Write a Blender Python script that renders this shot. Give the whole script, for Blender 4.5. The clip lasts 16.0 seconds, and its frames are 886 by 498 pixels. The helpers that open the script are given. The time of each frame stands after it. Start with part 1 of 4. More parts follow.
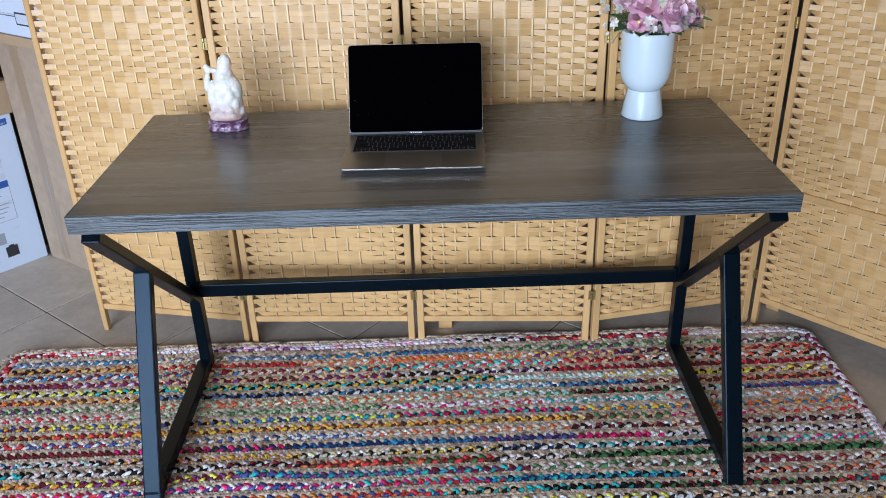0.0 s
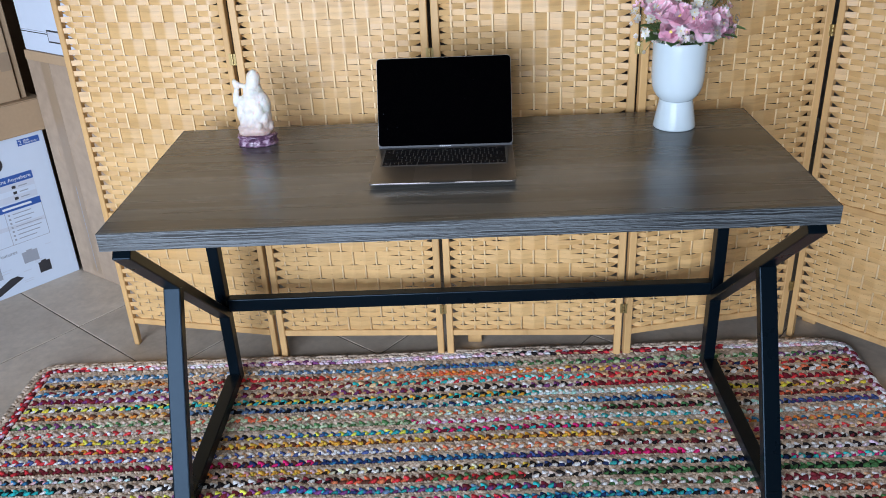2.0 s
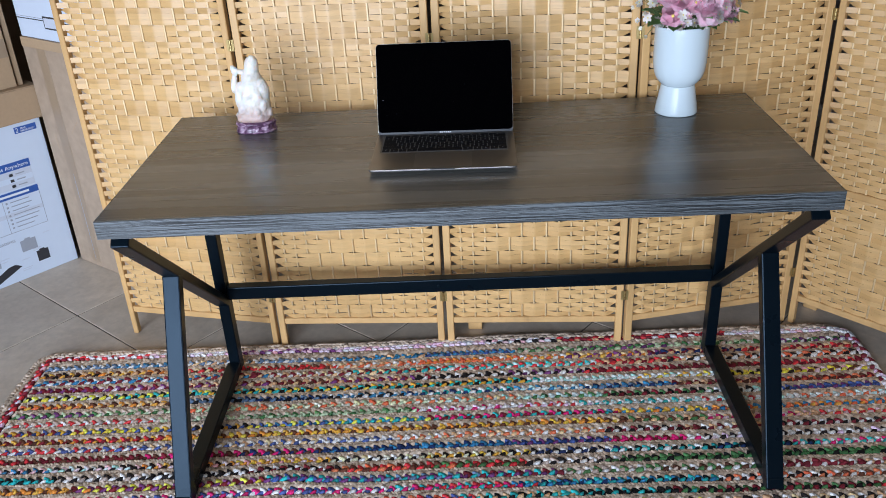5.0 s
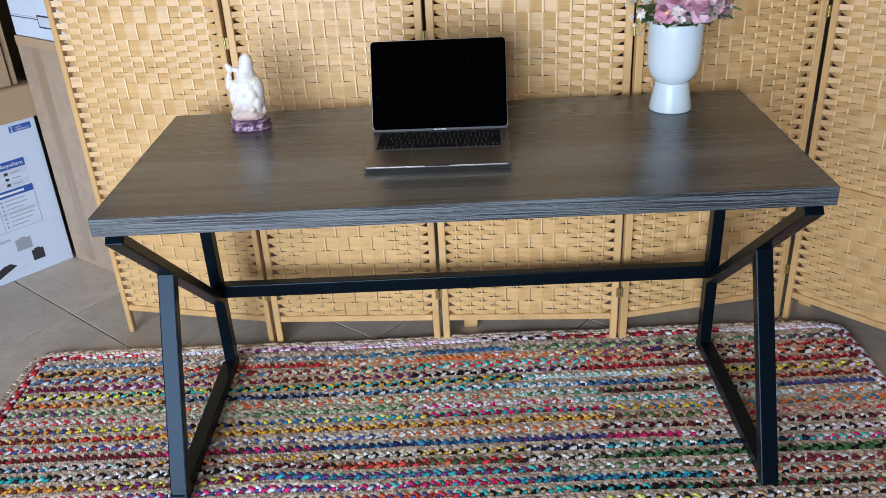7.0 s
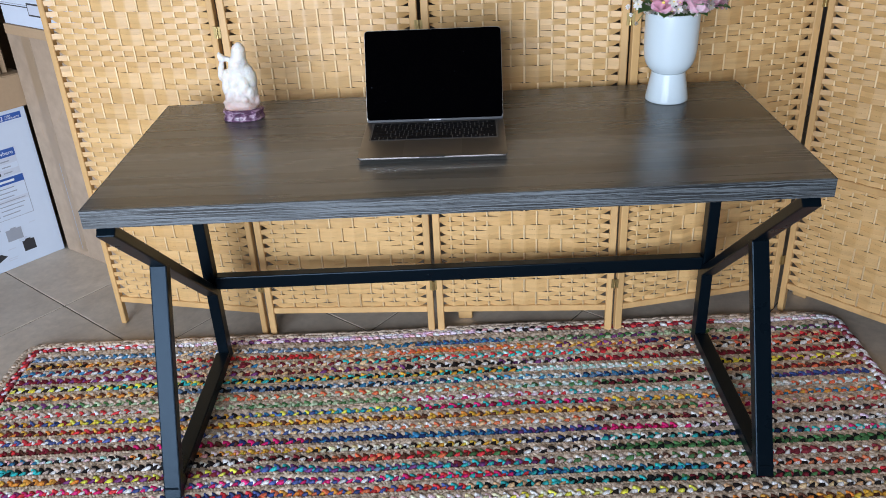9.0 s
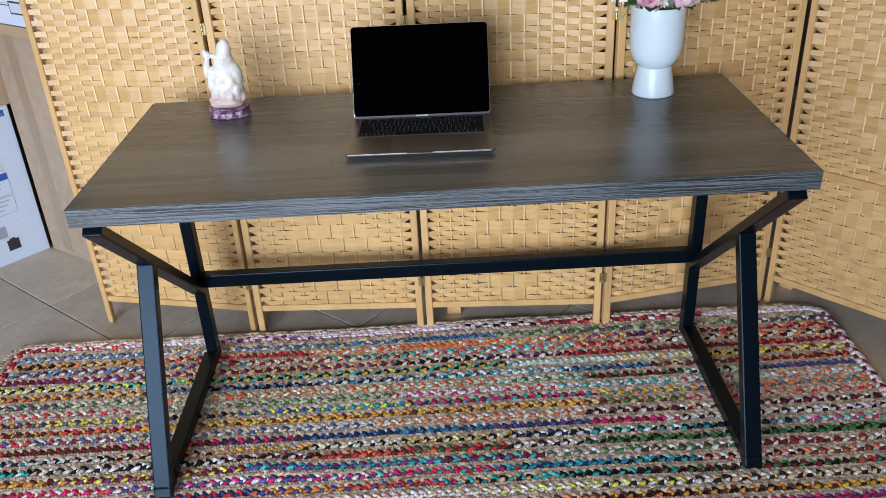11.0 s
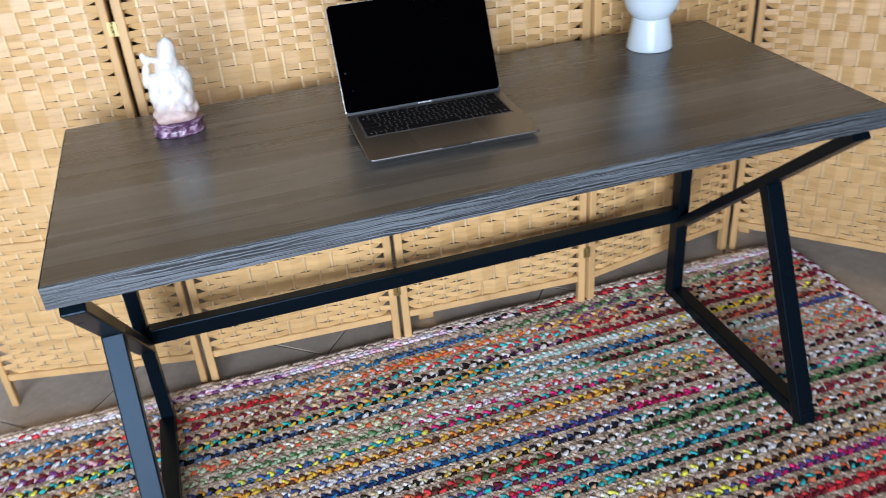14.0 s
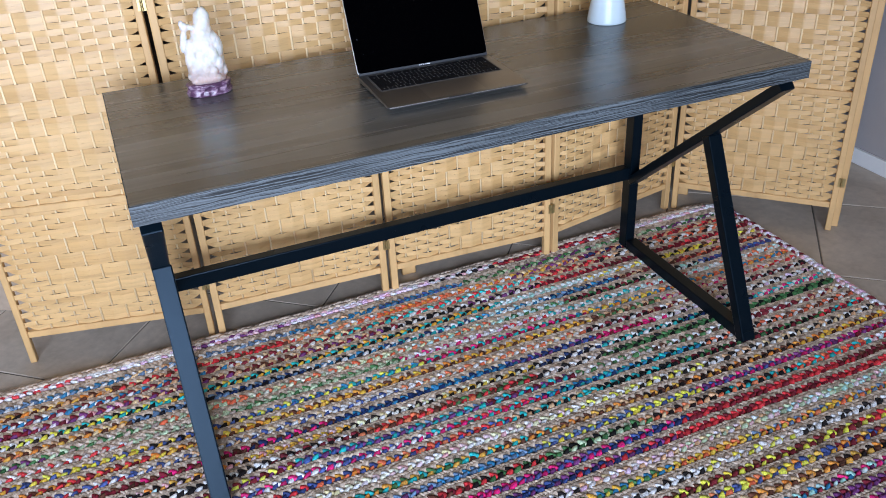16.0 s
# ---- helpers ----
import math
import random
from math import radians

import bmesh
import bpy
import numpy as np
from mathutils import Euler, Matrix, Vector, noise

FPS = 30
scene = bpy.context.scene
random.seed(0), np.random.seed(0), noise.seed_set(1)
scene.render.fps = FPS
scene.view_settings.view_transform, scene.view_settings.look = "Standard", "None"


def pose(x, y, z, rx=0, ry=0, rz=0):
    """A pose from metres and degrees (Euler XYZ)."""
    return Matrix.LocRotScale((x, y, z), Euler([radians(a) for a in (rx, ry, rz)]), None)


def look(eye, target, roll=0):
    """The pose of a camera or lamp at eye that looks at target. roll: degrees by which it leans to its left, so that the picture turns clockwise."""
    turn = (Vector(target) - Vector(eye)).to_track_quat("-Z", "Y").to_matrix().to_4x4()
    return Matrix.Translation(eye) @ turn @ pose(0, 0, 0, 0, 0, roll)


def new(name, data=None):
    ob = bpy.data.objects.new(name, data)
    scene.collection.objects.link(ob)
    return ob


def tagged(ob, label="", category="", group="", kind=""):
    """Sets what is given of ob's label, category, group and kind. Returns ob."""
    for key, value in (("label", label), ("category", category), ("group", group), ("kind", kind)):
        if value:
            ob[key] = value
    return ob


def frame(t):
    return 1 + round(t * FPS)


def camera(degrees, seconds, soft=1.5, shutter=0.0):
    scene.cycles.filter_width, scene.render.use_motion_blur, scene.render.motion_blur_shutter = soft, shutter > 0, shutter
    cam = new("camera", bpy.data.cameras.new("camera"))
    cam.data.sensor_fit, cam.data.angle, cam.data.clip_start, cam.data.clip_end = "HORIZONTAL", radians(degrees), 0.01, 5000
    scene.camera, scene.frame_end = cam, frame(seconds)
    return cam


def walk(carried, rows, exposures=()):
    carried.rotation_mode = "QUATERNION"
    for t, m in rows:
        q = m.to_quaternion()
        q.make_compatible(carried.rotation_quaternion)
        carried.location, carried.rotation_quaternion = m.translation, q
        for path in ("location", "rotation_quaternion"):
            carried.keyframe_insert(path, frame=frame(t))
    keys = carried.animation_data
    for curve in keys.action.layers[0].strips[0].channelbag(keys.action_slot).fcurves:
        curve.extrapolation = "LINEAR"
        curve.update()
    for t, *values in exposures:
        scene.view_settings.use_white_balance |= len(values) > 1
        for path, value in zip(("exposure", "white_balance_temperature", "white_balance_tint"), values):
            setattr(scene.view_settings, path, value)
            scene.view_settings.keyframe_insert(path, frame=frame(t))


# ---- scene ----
cam = camera(55.2, 16.0, soft=0.9, shutter=0.5)
PATH = [
    (0, (0.007, -1.462, 1.427), (0.015, 0.312, 0.504), -1.7),
    (0.5, (0.01, -1.454, 1.427), (0.005, 0.325, 0.512), -2.2),
    (1, (0.003, -1.452, 1.429), (-0.021, 0.329, 0.52), -2.6),
    (1.5, (0.001, -1.447, 1.434), (-0.039, 0.336, 0.529), -2.8),
    (2, (-0.001, -1.442, 1.427), (-0.054, 0.343, 0.528), -2.9),
    (2.5, (0.006, -1.439, 1.429), (-0.065, 0.344, 0.526), -3.1),
    (3, (0.0, -1.44, 1.427), (-0.073, 0.342, 0.522), -3.1),
    (3.5, (0.003, -1.44, 1.424), (-0.069, 0.341, 0.516), -3.0),
    (4, (0.001, -1.432, 1.422), (-0.065, 0.342, 0.501), -3.0),
    (6.5, (-0.008, -1.435, 1.419), (-0.05, 0.337, 0.492), -3.1),
    (7, (-0.001, -1.437, 1.416), (-0.045, 0.335, 0.49), -3.1),
    (7.5, (-0.002, -1.43, 1.418), (-0.044, 0.338, 0.483), -3.0),
    (8, (-0.004, -1.424, 1.417), (-0.041, 0.34, 0.474), -3.0),
    (8.5, (-0.004, -1.423, 1.414), (-0.037, 0.339, 0.467), -2.9),
    (11, (-0.007, -1.422, 1.414), (-0.007, 0.333, 0.455), -3.0),
    (11.5, (-0.006, -1.42, 1.413), (0.013, 0.331, 0.446), -2.7),
    (12, (0.002, -1.402, 1.407), (0.048, 0.345, 0.434), -2.3),
    (12.5, (-0.016, -1.351, 1.39), (0.086, 0.379, 0.392), -2.0),
    (12.8, (-0.139, -1.332, 1.375), (0.016, 0.398, 0.380), -2.15),
    (13, (-0.23, -1.309, 1.372), (-0.045, 0.408, 0.362), -2.3),
    (13.2, (-0.297, -1.284, 1.363), (-0.072, 0.424, 0.351), -2.7),
    (13.5, (-0.36, -1.21, 1.362), (-0.073, 0.482, 0.335), -3.5),
    (14, (-0.429, -1.093, 1.362), (0.027, 0.557, 0.329), -4.6),
    (14.5, (-0.587, -1.11, 1.349), (0.031, 0.491, 0.321), -5.7),
    (15, (-0.678, -1.179, 1.368), (-0.014, 0.404, 0.343), -4.6),
    (15.5, (-0.68, -1.288, 1.361), (-0.029, 0.305, 0.341), -3.6),
    (16, (-0.681, -1.317, 1.37), (-0.051, 0.285, 0.352), -3.2),
]
walk(cam, [(t, look(eye, target, roll)) for t, eye, target, roll in PATH],
     [(0, 0, 6280, 10), (2, 0, 6480, 10), (4, 0, 6500, 10), (7, 0, 6620, 10), (12, 0, 6800, 10), (13.5, 0.1, 6800, 10), (14.2, 0.18, 6400, 12), (14.8, 0.12, 6150, 12), (16, 0.12, 6150, 12)])

# ---- world and light ----
world = bpy.data.worlds.new("world")
scene.world = world
world.use_nodes = True
wn = world.node_tree.nodes
sky = wn.new("ShaderNodeTexSky")
sky.sky_type, sky.sun_disc = "NISHITA", False
sky.sun_elevation, sky.sun_rotation = radians(50), radians(200)
world.node_tree.links.new(sky.outputs[0], wn["Background"].inputs[0])
wn["Background"].inputs[1].default_value = 0.1


def window_light(name, m, w, h, power, colour, spread):
    la = bpy.data.lights.new(name, "AREA")
    la.shape, la.size, la.size_y, la.energy, la.color = "RECTANGLE", w, h, power, colour
    la.spread = radians(spread)
    ob = new(name, la)
    ob.matrix_world = m
    return ob


# daylight in the wide patio opening
window_light("patio_daylight", look((-1.6, -3.52, 1.25), (-0.55, 0.7, 0.35)), 3.2, 2.2, 86, (0.685, 0.80, 1.01), 82)


# ---- materials ----
def mat(name, colour, rough=0.5, metal=0.0, spec=0.5):
    m = bpy.data.materials.new(name)
    m.use_nodes = True
    b = m.node_tree.nodes["Principled BSDF"]
    b.inputs["Base Color"].default_value = (*colour, 1)
    b.inputs["Roughness"].default_value = rough
    b.inputs["Metallic"].default_value = metal
    b.inputs["Specular IOR Level"].default_value = spec
    return m


class Nodes:
    """Short hand for wiring a material's nodes."""

    def __init__(self, m):
        self.t = m.node_tree
        self.b = self.t.nodes["Principled BSDF"]

    def add(self, kind, **given):
        n = self.t.nodes.new(kind)
        for k, v in given.items():
            n.inputs[k.replace("_", " ")].default_value = v
        return n

    def link(self, a, b):
        self.t.links.new(a, b)

    def coords(self, scale, kind="Object", rot=(0, 0, 0)):
        c, m = self.add("ShaderNodeTexCoord"), self.add("ShaderNodeMapping")
        m.inputs["Scale"].default_value = scale
        m.inputs["Rotation"].default_value = rot
        self.link(c.outputs[kind], m.inputs["Vector"])
        return m.outputs[0]

    def noise(self, vec, scale, detail=4, rough=0.55, distortion=0.0):
        n = self.add("ShaderNodeTexNoise", Scale=scale, Detail=detail, Roughness=rough, Distortion=distortion)
        self.link(vec, n.inputs["Vector"])
        return n.outputs["Fac"]

    def ramp(self, fac, stops):
        r = self.add("ShaderNodeValToRGB")
        e = r.color_ramp.elements
        while len(e) < len(stops):
            e.new(0.5)
        for el, (p, c) in zip(e, stops):
            el.position, el.color = p, (*c, 1)
        self.link(fac, r.inputs[0])
        return r.outputs[0]

    def mix(self, fac, a, b, mode="MIX"):
        n = self.t.nodes.new("ShaderNodeMix")
        n.data_type, n.blend_type = "RGBA", mode
        for sock, v in ((n.inputs[0], fac), (n.inputs[6], a), (n.inputs[7], b)):
            if isinstance(v, bpy.types.NodeSocket):
                self.link(v, sock)
            elif isinstance(v, tuple):
                sock.default_value = (*v, 1)
            else:
                sock.default_value = v
        return n.outputs[2]

    def math(self, op, a, b=0.0):
        n = self.t.nodes.new("ShaderNodeMath")
        n.operation = op
        for sock, v in ((n.inputs[0], a), (n.inputs[1], b)):
            if isinstance(v, bpy.types.NodeSocket):
                self.link(v, sock)
            else:
                sock.default_value = v
        return n.outputs[0]

    def bump(self, height, strength, distance=0.001):
        n = self.add("ShaderNodeBump", Strength=strength, Distance=distance)
        self.link(height, n.inputs["Height"])
        self.link(n.outputs[0], self.b.inputs["Normal"])

    def colour(self, c):
        self.link(c, self.b.inputs["Base Color"])

    def rough(self, fac, lo, hi):
        n = self.add("ShaderNodeMapRange")
        n.inputs["To Min"].default_value, n.inputs["To Max"].default_value = lo, hi
        self.link(fac, n.inputs["Value"])
        self.link(n.outputs[0], self.b.inputs["Roughness"])

    def random(self):
        return self.add("ShaderNodeObjectInfo").outputs["Random"]


def wood_laminate():
    m = mat("grey_oak_laminate", (0.08, 0.07, 0.06), 0.32, 0.0, 0.62)
    k = Nodes(m)
    board = k.noise(k.coords((0.35, 7, 1)), 1.0, 2, 0.5, 0.15)
    streak = k.noise(k.coords((1.1, 26, 1)), 1.0, 4, 0.55, 0.5)
    fine = k.noise(k.coords((5, 210, 1)), 1.0, 4, 0.6, 0.2)
    mixed = k.math("ADD", k.math("MULTIPLY", board, 0.55), k.math("MULTIPLY", streak, 0.45))
    c = k.ramp(mixed, [(0.37, (0.047, 0.046, 0.040)), (0.5, (0.091, 0.089, 0.079)), (0.62, (0.160, 0.157, 0.142))])
    f = k.ramp(fine, [(0.3, (0.86, 0.86, 0.85)), (0.7, (1.1, 1.1, 1.1))])
    k.colour(k.mix(1.0, c, f, "MULTIPLY"))
    k.rough(streak, 0.20, 0.34)
    k.bump(fine, 0.05, 0.0004)
    return m


def wood_edge():
    """Long dark wavering lines in a blue-grey band."""
    m = mat("brushed_grey_edge_band", (0.1, 0.1, 0.11), 0.45)
    k = Nodes(m)
    at = k.add("ShaderNodeSeparateXYZ")
    k.link(k.coords((1, 1, 1)), at.inputs[0])
    sway = k.noise(k.coords((11, 11, 60)), 1.0, 4, 0.6)
    line = k.add("ShaderNodeCombineXYZ")
    k.link(k.math("MULTIPLY", k.math("ADD", at.outputs[0], at.outputs[1]), 3.0), line.inputs[0])
    k.link(k.math("ADD", k.math("MULTIPLY", at.outputs[2], 540.0), k.math("MULTIPLY", sway, 6.5)), line.inputs[2])
    ridge = k.noise(line.outputs[0], 1.0, 1, 0.4)
    broad = k.noise(k.coords((3, 3, 40)), 1.0, 2, 0.5, 0.4)
    c = k.ramp(ridge, [(0.40, (0.006, 0.008, 0.009)), (0.47, (0.042, 0.049, 0.053)), (0.60, (0.120, 0.138, 0.148))])
    k.colour(k.mix(1.0, c, k.ramp(broad, [(0.3, (0.8, 0.8, 0.8)), (0.7, (1.15, 1.15, 1.15))]), "MULTIPLY"))
    k.bump(ridge, 0.6, 0.0012)
    return m


def black_steel():
    m = mat("black_powder_coated_steel", (0.0018, 0.0044, 0.0072), 0.3, 0.0, 0.17)
    k = Nodes(m)
    k.b.inputs["Specular Tint"].default_value = (0.55, 0.78, 1.0, 1)
    n = k.noise(k.coords((1, 1, 1)), 900, 2)
    k.bump(n, 0.12, 0.0004)
    k.rough(k.noise(k.coords((1, 1, 1)), 14, 4), 0.24, 0.34)
    return m


def bamboo(name, base, spread, grain=(3, 60, 160), gloss=(0.4, 0.58)):
    """Pale split wood with grain along x; each piece takes a tone of its own."""
    m = mat(name, base, 0.48)
    k = Nodes(m)
    shift = k.add("ShaderNodeCombineXYZ")
    for i in range(3):
        k.link(k.math("MULTIPLY", k.random(), 37.0 + 11 * i), shift.inputs[i])

    def moved(vec):
        n = k.add("ShaderNodeVectorMath")
        k.link(vec, n.inputs[0]), k.link(shift.outputs[0], n.inputs[1])
        return n.outputs[0]

    g = k.noise(moved(k.coords(grain)), 1.0, 5, 0.6, 0.6)
    b = k.noise(moved(k.coords(tuple(0.3 * g + 5 for g in grain))), 1.0, 3, 0.55, 0.2)
    dark = tuple(c * (1 - spread) for c in base)
    light = tuple(min(1.0, c * (1 + spread * 0.55)) for c in base)
    c = k.ramp(b, [(0.3, dark), (0.55, base), (0.8, light)])
    f = k.ramp(g, [(0.24, (0.80, 0.76, 0.70)), (0.40, (0.97, 0.96, 0.95)), (0.8, (1.06, 1.06, 1.05))])
    c = k.mix(1.0, c, f, "MULTIPLY")
    tone = k.ramp(k.random(), [(0.0, (0.92, 0.88, 0.82)), (0.5, (1, 1, 1)), (1.0, (1.05, 1.06, 1.08))])
    k.colour(k.mix(1.0, c, tone, "MULTIPLY"))
    k.bump(g, 0.3, 0.0005)
    k.rough(g, *gloss)
    return m


def floor_tile():
    m = mat("beige_grey_ceramic_tile", (0.3, 0.27, 0.23), 0.4)
    k = Nodes(m)
    a = k.noise(k.coords((1, 1, 1), "Generated"), 2.3, 6, 0.6, 0.7)
    b = k.noise(k.coords((1, 1, 1)), 38, 5, 0.6, 0.3)
    c = k.ramp(a, [(0.3, (0.46, 0.380, 0.292)), (0.55, (0.58, 0.490, 0.388)), (0.8, (0.66, 0.570, 0.466))])
    f = k.ramp(b, [(0.3, (0.86, 0.86, 0.86)), (0.7, (1.06, 1.06, 1.06))])
    c = k.mix(1.0, c, f, "MULTIPLY")
    tone = k.ramp(k.random(), [(0, (0.93, 0.93, 0.93)), (1, (1.05, 1.05, 1.05))])
    k.colour(k.mix(1.0, c, tone, "MULTIPLY"))
    k.bump(b, 0.15, 0.001)
    k.rough(b, 0.34, 0.55)
    return m


def plain(name, base, rough, scale=60, spread=0.08, bump=0.1, spec=0.5):
    """A paint, card or cloth of one colour with slight mottling at two scales."""
    m = mat(name, base, rough, 0.0, spec)
    k = Nodes(m)
    a = k.noise(k.coords((1, 1, 1)), scale, 4)
    b = k.noise(k.coords((1, 1, 1)), scale / 14, 3)
    f = k.math("ADD", k.math("MULTIPLY", a, 0.5), k.math("MULTIPLY", b, 0.5))
    k.colour(k.ramp(f, [(0.3, tuple(c * (1 - spread) for c in base)), (0.7, tuple(min(1, c * (1 + spread)) for c in base))]))
    k.bump(a, bump, 0.0008)
    return m


def cloth_braid():
    m = mat("braided_rag_cloth", (0.4, 0.4, 0.4), 0.9, 0.0, 0.2)
    k = Nodes(m)
    at = k.add("ShaderNodeVertexColor")
    at.layer_name = "dye"
    w = k.noise(k.coords((1, 1, 1)), 1100, 2)
    w2 = k.noise(k.coords((1, 1, 1)), 230, 2)
    f = k.mix(1.0, k.ramp(w, [(0.25, (0.78, 0.78, 0.78)), (0.7, (1.1, 1.1, 1.1))]), k.ramp(w2, [(0.3, (0.55, 0.55, 0.57)), (0.55, (1.0, 1.0, 1.0)), (0.75, (1.2, 1.18, 1.15))]), "MULTIPLY")
    k.colour(k.mix(1.0, at.outputs[0], f, "MULTIPLY"))
    k.bump(w, 0.5, 0.001)
    return m


def jute_braid():
    m = mat("natural_jute", (0.42, 0.33, 0.24), 0.9, 0.0, 0.2)
    k = Nodes(m)
    isl = k.add("ShaderNodeNewGeometry").outputs["Random Per Island"]
    c = k.ramp(isl, [(0.0, (0.36, 0.28, 0.21)), (0.5, (0.63, 0.495, 0.38)), (1.0, (0.86, 0.70, 0.56))])
    w = k.noise(k.coords((1, 1, 1)), 900, 3, 0.7)
    f = k.ramp(w, [(0.25, (0.6, 0.58, 0.55)), (0.75, (1.15, 1.15, 1.15))])
    k.colour(k.mix(1.0, c, f, "MULTIPLY"))
    k.bump(w, 0.7, 0.001)
    return m


def stone_figure():
    m = mat("milky_quartz", (0.80, 0.77, 0.72), 0.5)
    k = Nodes(m)
    n = k.noise(k.coords((1, 1, 1)), 22, 4, 0.5, 0.5)
    z = k.add("ShaderNodeSeparateXYZ")
    k.link(k.coords((1, 1, 1)), z.inputs[0])
    veins = k.ramp(n, [(0.35, (0.63, 0.60, 0.55)), (0.55, (0.70, 0.665, 0.60)), (0.75, (0.64, 0.57, 0.50))])
    low = k.ramp(k.math("MULTIPLY", z.outputs[2], 10.0), [(0.28, (0.80, 0.58, 0.56)), (0.75, (1, 1, 1))])
    k.colour(k.mix(1.0, veins, low, "MULTIPLY"))
    k.b.inputs["Subsurface Weight"].default_value = 0.85
    k.b.inputs["Subsurface Radius"].default_value = (0.012, 0.009, 0.007)
    k.b.inputs["Subsurface Scale"].default_value = 1.8
    return m


def stone_base():
    m = mat("purple_fluorite", (0.16, 0.08, 0.14), 0.3)
    k = Nodes(m)
    n = k.noise(k.coords((1, 1, 2.2)), 60, 4, 0.6, 1.0)
    k.colour(k.ramp(n, [(0.3, (0.035, 0.014, 0.03)), (0.5, (0.15, 0.07, 0.13)), (0.68, (0.50, 0.36, 0.44))]))
    return m


def petal_mat(name, inner, outer):
    m = mat(name, outer, 0.6)
    k = Nodes(m)
    at = k.add("ShaderNodeVertexColor")
    at.layer_name = "along"
    n = k.noise(k.coords((1, 1, 1)), 130, 3)
    c = k.mix(at.outputs[0], inner, outer)
    f = k.ramp(n, [(0.3, (0.92, 0.88, 0.92)), (0.7, (1.04, 1.04, 1.04))])
    c = k.mix(1.0, c, f, "MULTIPLY")
    tone = k.ramp(k.random(), [(0, (0.95, 0.88, 0.93)), (1, (1.06, 1.06, 1.06))])
    k.colour(k.mix(1.0, c, tone, "MULTIPLY"))
    k.b.inputs["Subsurface Weight"].default_value = 0.4
    k.b.inputs["Subsurface Radius"].default_value = (0.02, 0.014, 0.016)
    k.b.inputs["Subsurface Scale"].default_value = 0.25
    return m


LAMINATE, EDGE, STEEL = wood_laminate(), wood_edge(), black_steel()
STRIP = bamboo("woven_wood_strip", (0.612, 0.379, 0.157), 0.13, (3, 60, 160), (0.30, 0.46))
STRIP.node_tree.nodes["Principled BSDF"].inputs["Specular IOR Level"].default_value = 0.72
STAKE = bamboo("pale_wood_stake", (0.82, 0.62, 0.345), 0.06, (60, 60, 4))
PINE = bamboo("varnished_pine", (0.60, 0.365, 0.150), 0.16, (30, 30, 3))
TILE = floor_tile()
GROUT = plain("brown_grout", (0.145, 0.124, 0.102), 0.9, 200, 0.2, 0.3)
CLOTH, JUTE = cloth_braid(), jute_braid()
# jute far below its own tone: gap shade put into the colour
BACKING = plain("jute_backing_with_gap_shade", (0.035, 0.027, 0.022), 0.95, 300, 0.3, 0.6)
WALL = plain("lilac_grey_wall_paint", (0.36, 0.335, 0.33), 0.75, 180, 0.03, 0.15)
# shade behind the screen, put into the north wall's colour
WALL_SHADED = plain("wall_paint_darkened_as_shade", (0.085, 0.062, 0.046), 0.7, 180, 0.06, 0.15)
CEIL = plain("white_ceiling_paint", (0.58, 0.575, 0.565), 0.85, 150, 0.03, 0.15)
TRIM = plain("white_trim_paint", (0.78, 0.78, 0.77), 0.4, 60, 0.02, 0.05)
CARD = plain("brown_corrugated_card", (0.40, 0.275, 0.165), 0.75, 90, 0.07, 0.12, 0.3)
CARD_PALE = plain("pale_grey_brown_card", (0.36, 0.268, 0.19), 0.72, 26, 0.22, 0.12, 0.3)
TAPE = plain("clear_packing_tape", (0.30, 0.215, 0.14), 0.3, 40, 0.05, 0.05)
PRINT_WHITE = plain("white_printed_card", (0.56, 0.63, 0.73), 0.35, 30, 0.025, 0.03)
PRINT_BLUE = plain("blue_ink", (0.025, 0.09, 0.33), 0.4, 60, 0.05, 0.02)
PRINT_GREY = plain("grey_ink", (0.30, 0.32, 0.36), 0.5, 60, 0.05, 0.02)
PRINT_PALE = plain("pale_blue_ink", (0.52, 0.56, 0.64), 0.45, 60, 0.04, 0.02)
PRINT_DARK = plain("dark_ink", (0.03, 0.03, 0.035), 0.45, 60, 0.05, 0.02)
ALU = plain("grey_brushed_aluminium", (0.21, 0.20, 0.19), 0.38, 500, 0.04, 0.05)
ALU.node_tree.nodes["Principled BSDF"].inputs["Metallic"].default_value = 0.85
ALU_PAD = mat("trackpad_glass", (0.26, 0.245, 0.23), 0.36, 0.85)
ALU_EDGE = mat("bright_aluminium_edge", (0.62, 0.61, 0.59), 0.3, 0.9)
HINGE_GREY = mat("hinge_grey_band", (0.050, 0.052, 0.057), 0.4, 0.3)
GLASS_BLACK = mat("black_screen_glass", (0.0004, 0.0004, 0.0006), 0.05, 0.0, 0.02)
KEY = plain("black_key_plastic", (0.006, 0.006, 0.007), 0.75, 300, 0.1, 0.05, 0.15)
WELL = mat("keyboard_well", (0.105, 0.10, 0.095), 0.6)
SPECK = mat("grey_dust", (0.05, 0.053, 0.062), 0.8)
MARK = mat("pale_mark", (0.7, 0.72, 0.75), 0.5)
KEY_MARK = mat("dim_key_mark", (0.30, 0.31, 0.33), 0.6)
CERAMIC = plain("white_glazed_ceramic", (0.575, 0.66, 0.69), 0.2, 25, 0.012, 0.02)
CERAMIC.node_tree.nodes["Principled BSDF"].inputs["Specular IOR Level"].default_value = 0.3
SOIL = plain("dark_floral_foam", (0.02, 0.03, 0.015), 0.9, 80, 0.3, 0.5)
QUARTZ, FLUORITE = stone_figure(), stone_base()
PINK = petal_mat("pink_petal_cloth", (0.95, 0.52, 0.64), (0.97, 0.74, 0.80))
LILAC = petal_mat("pale_pink_petal_cloth", (0.97, 0.66, 0.74), (0.98, 0.85, 0.88))
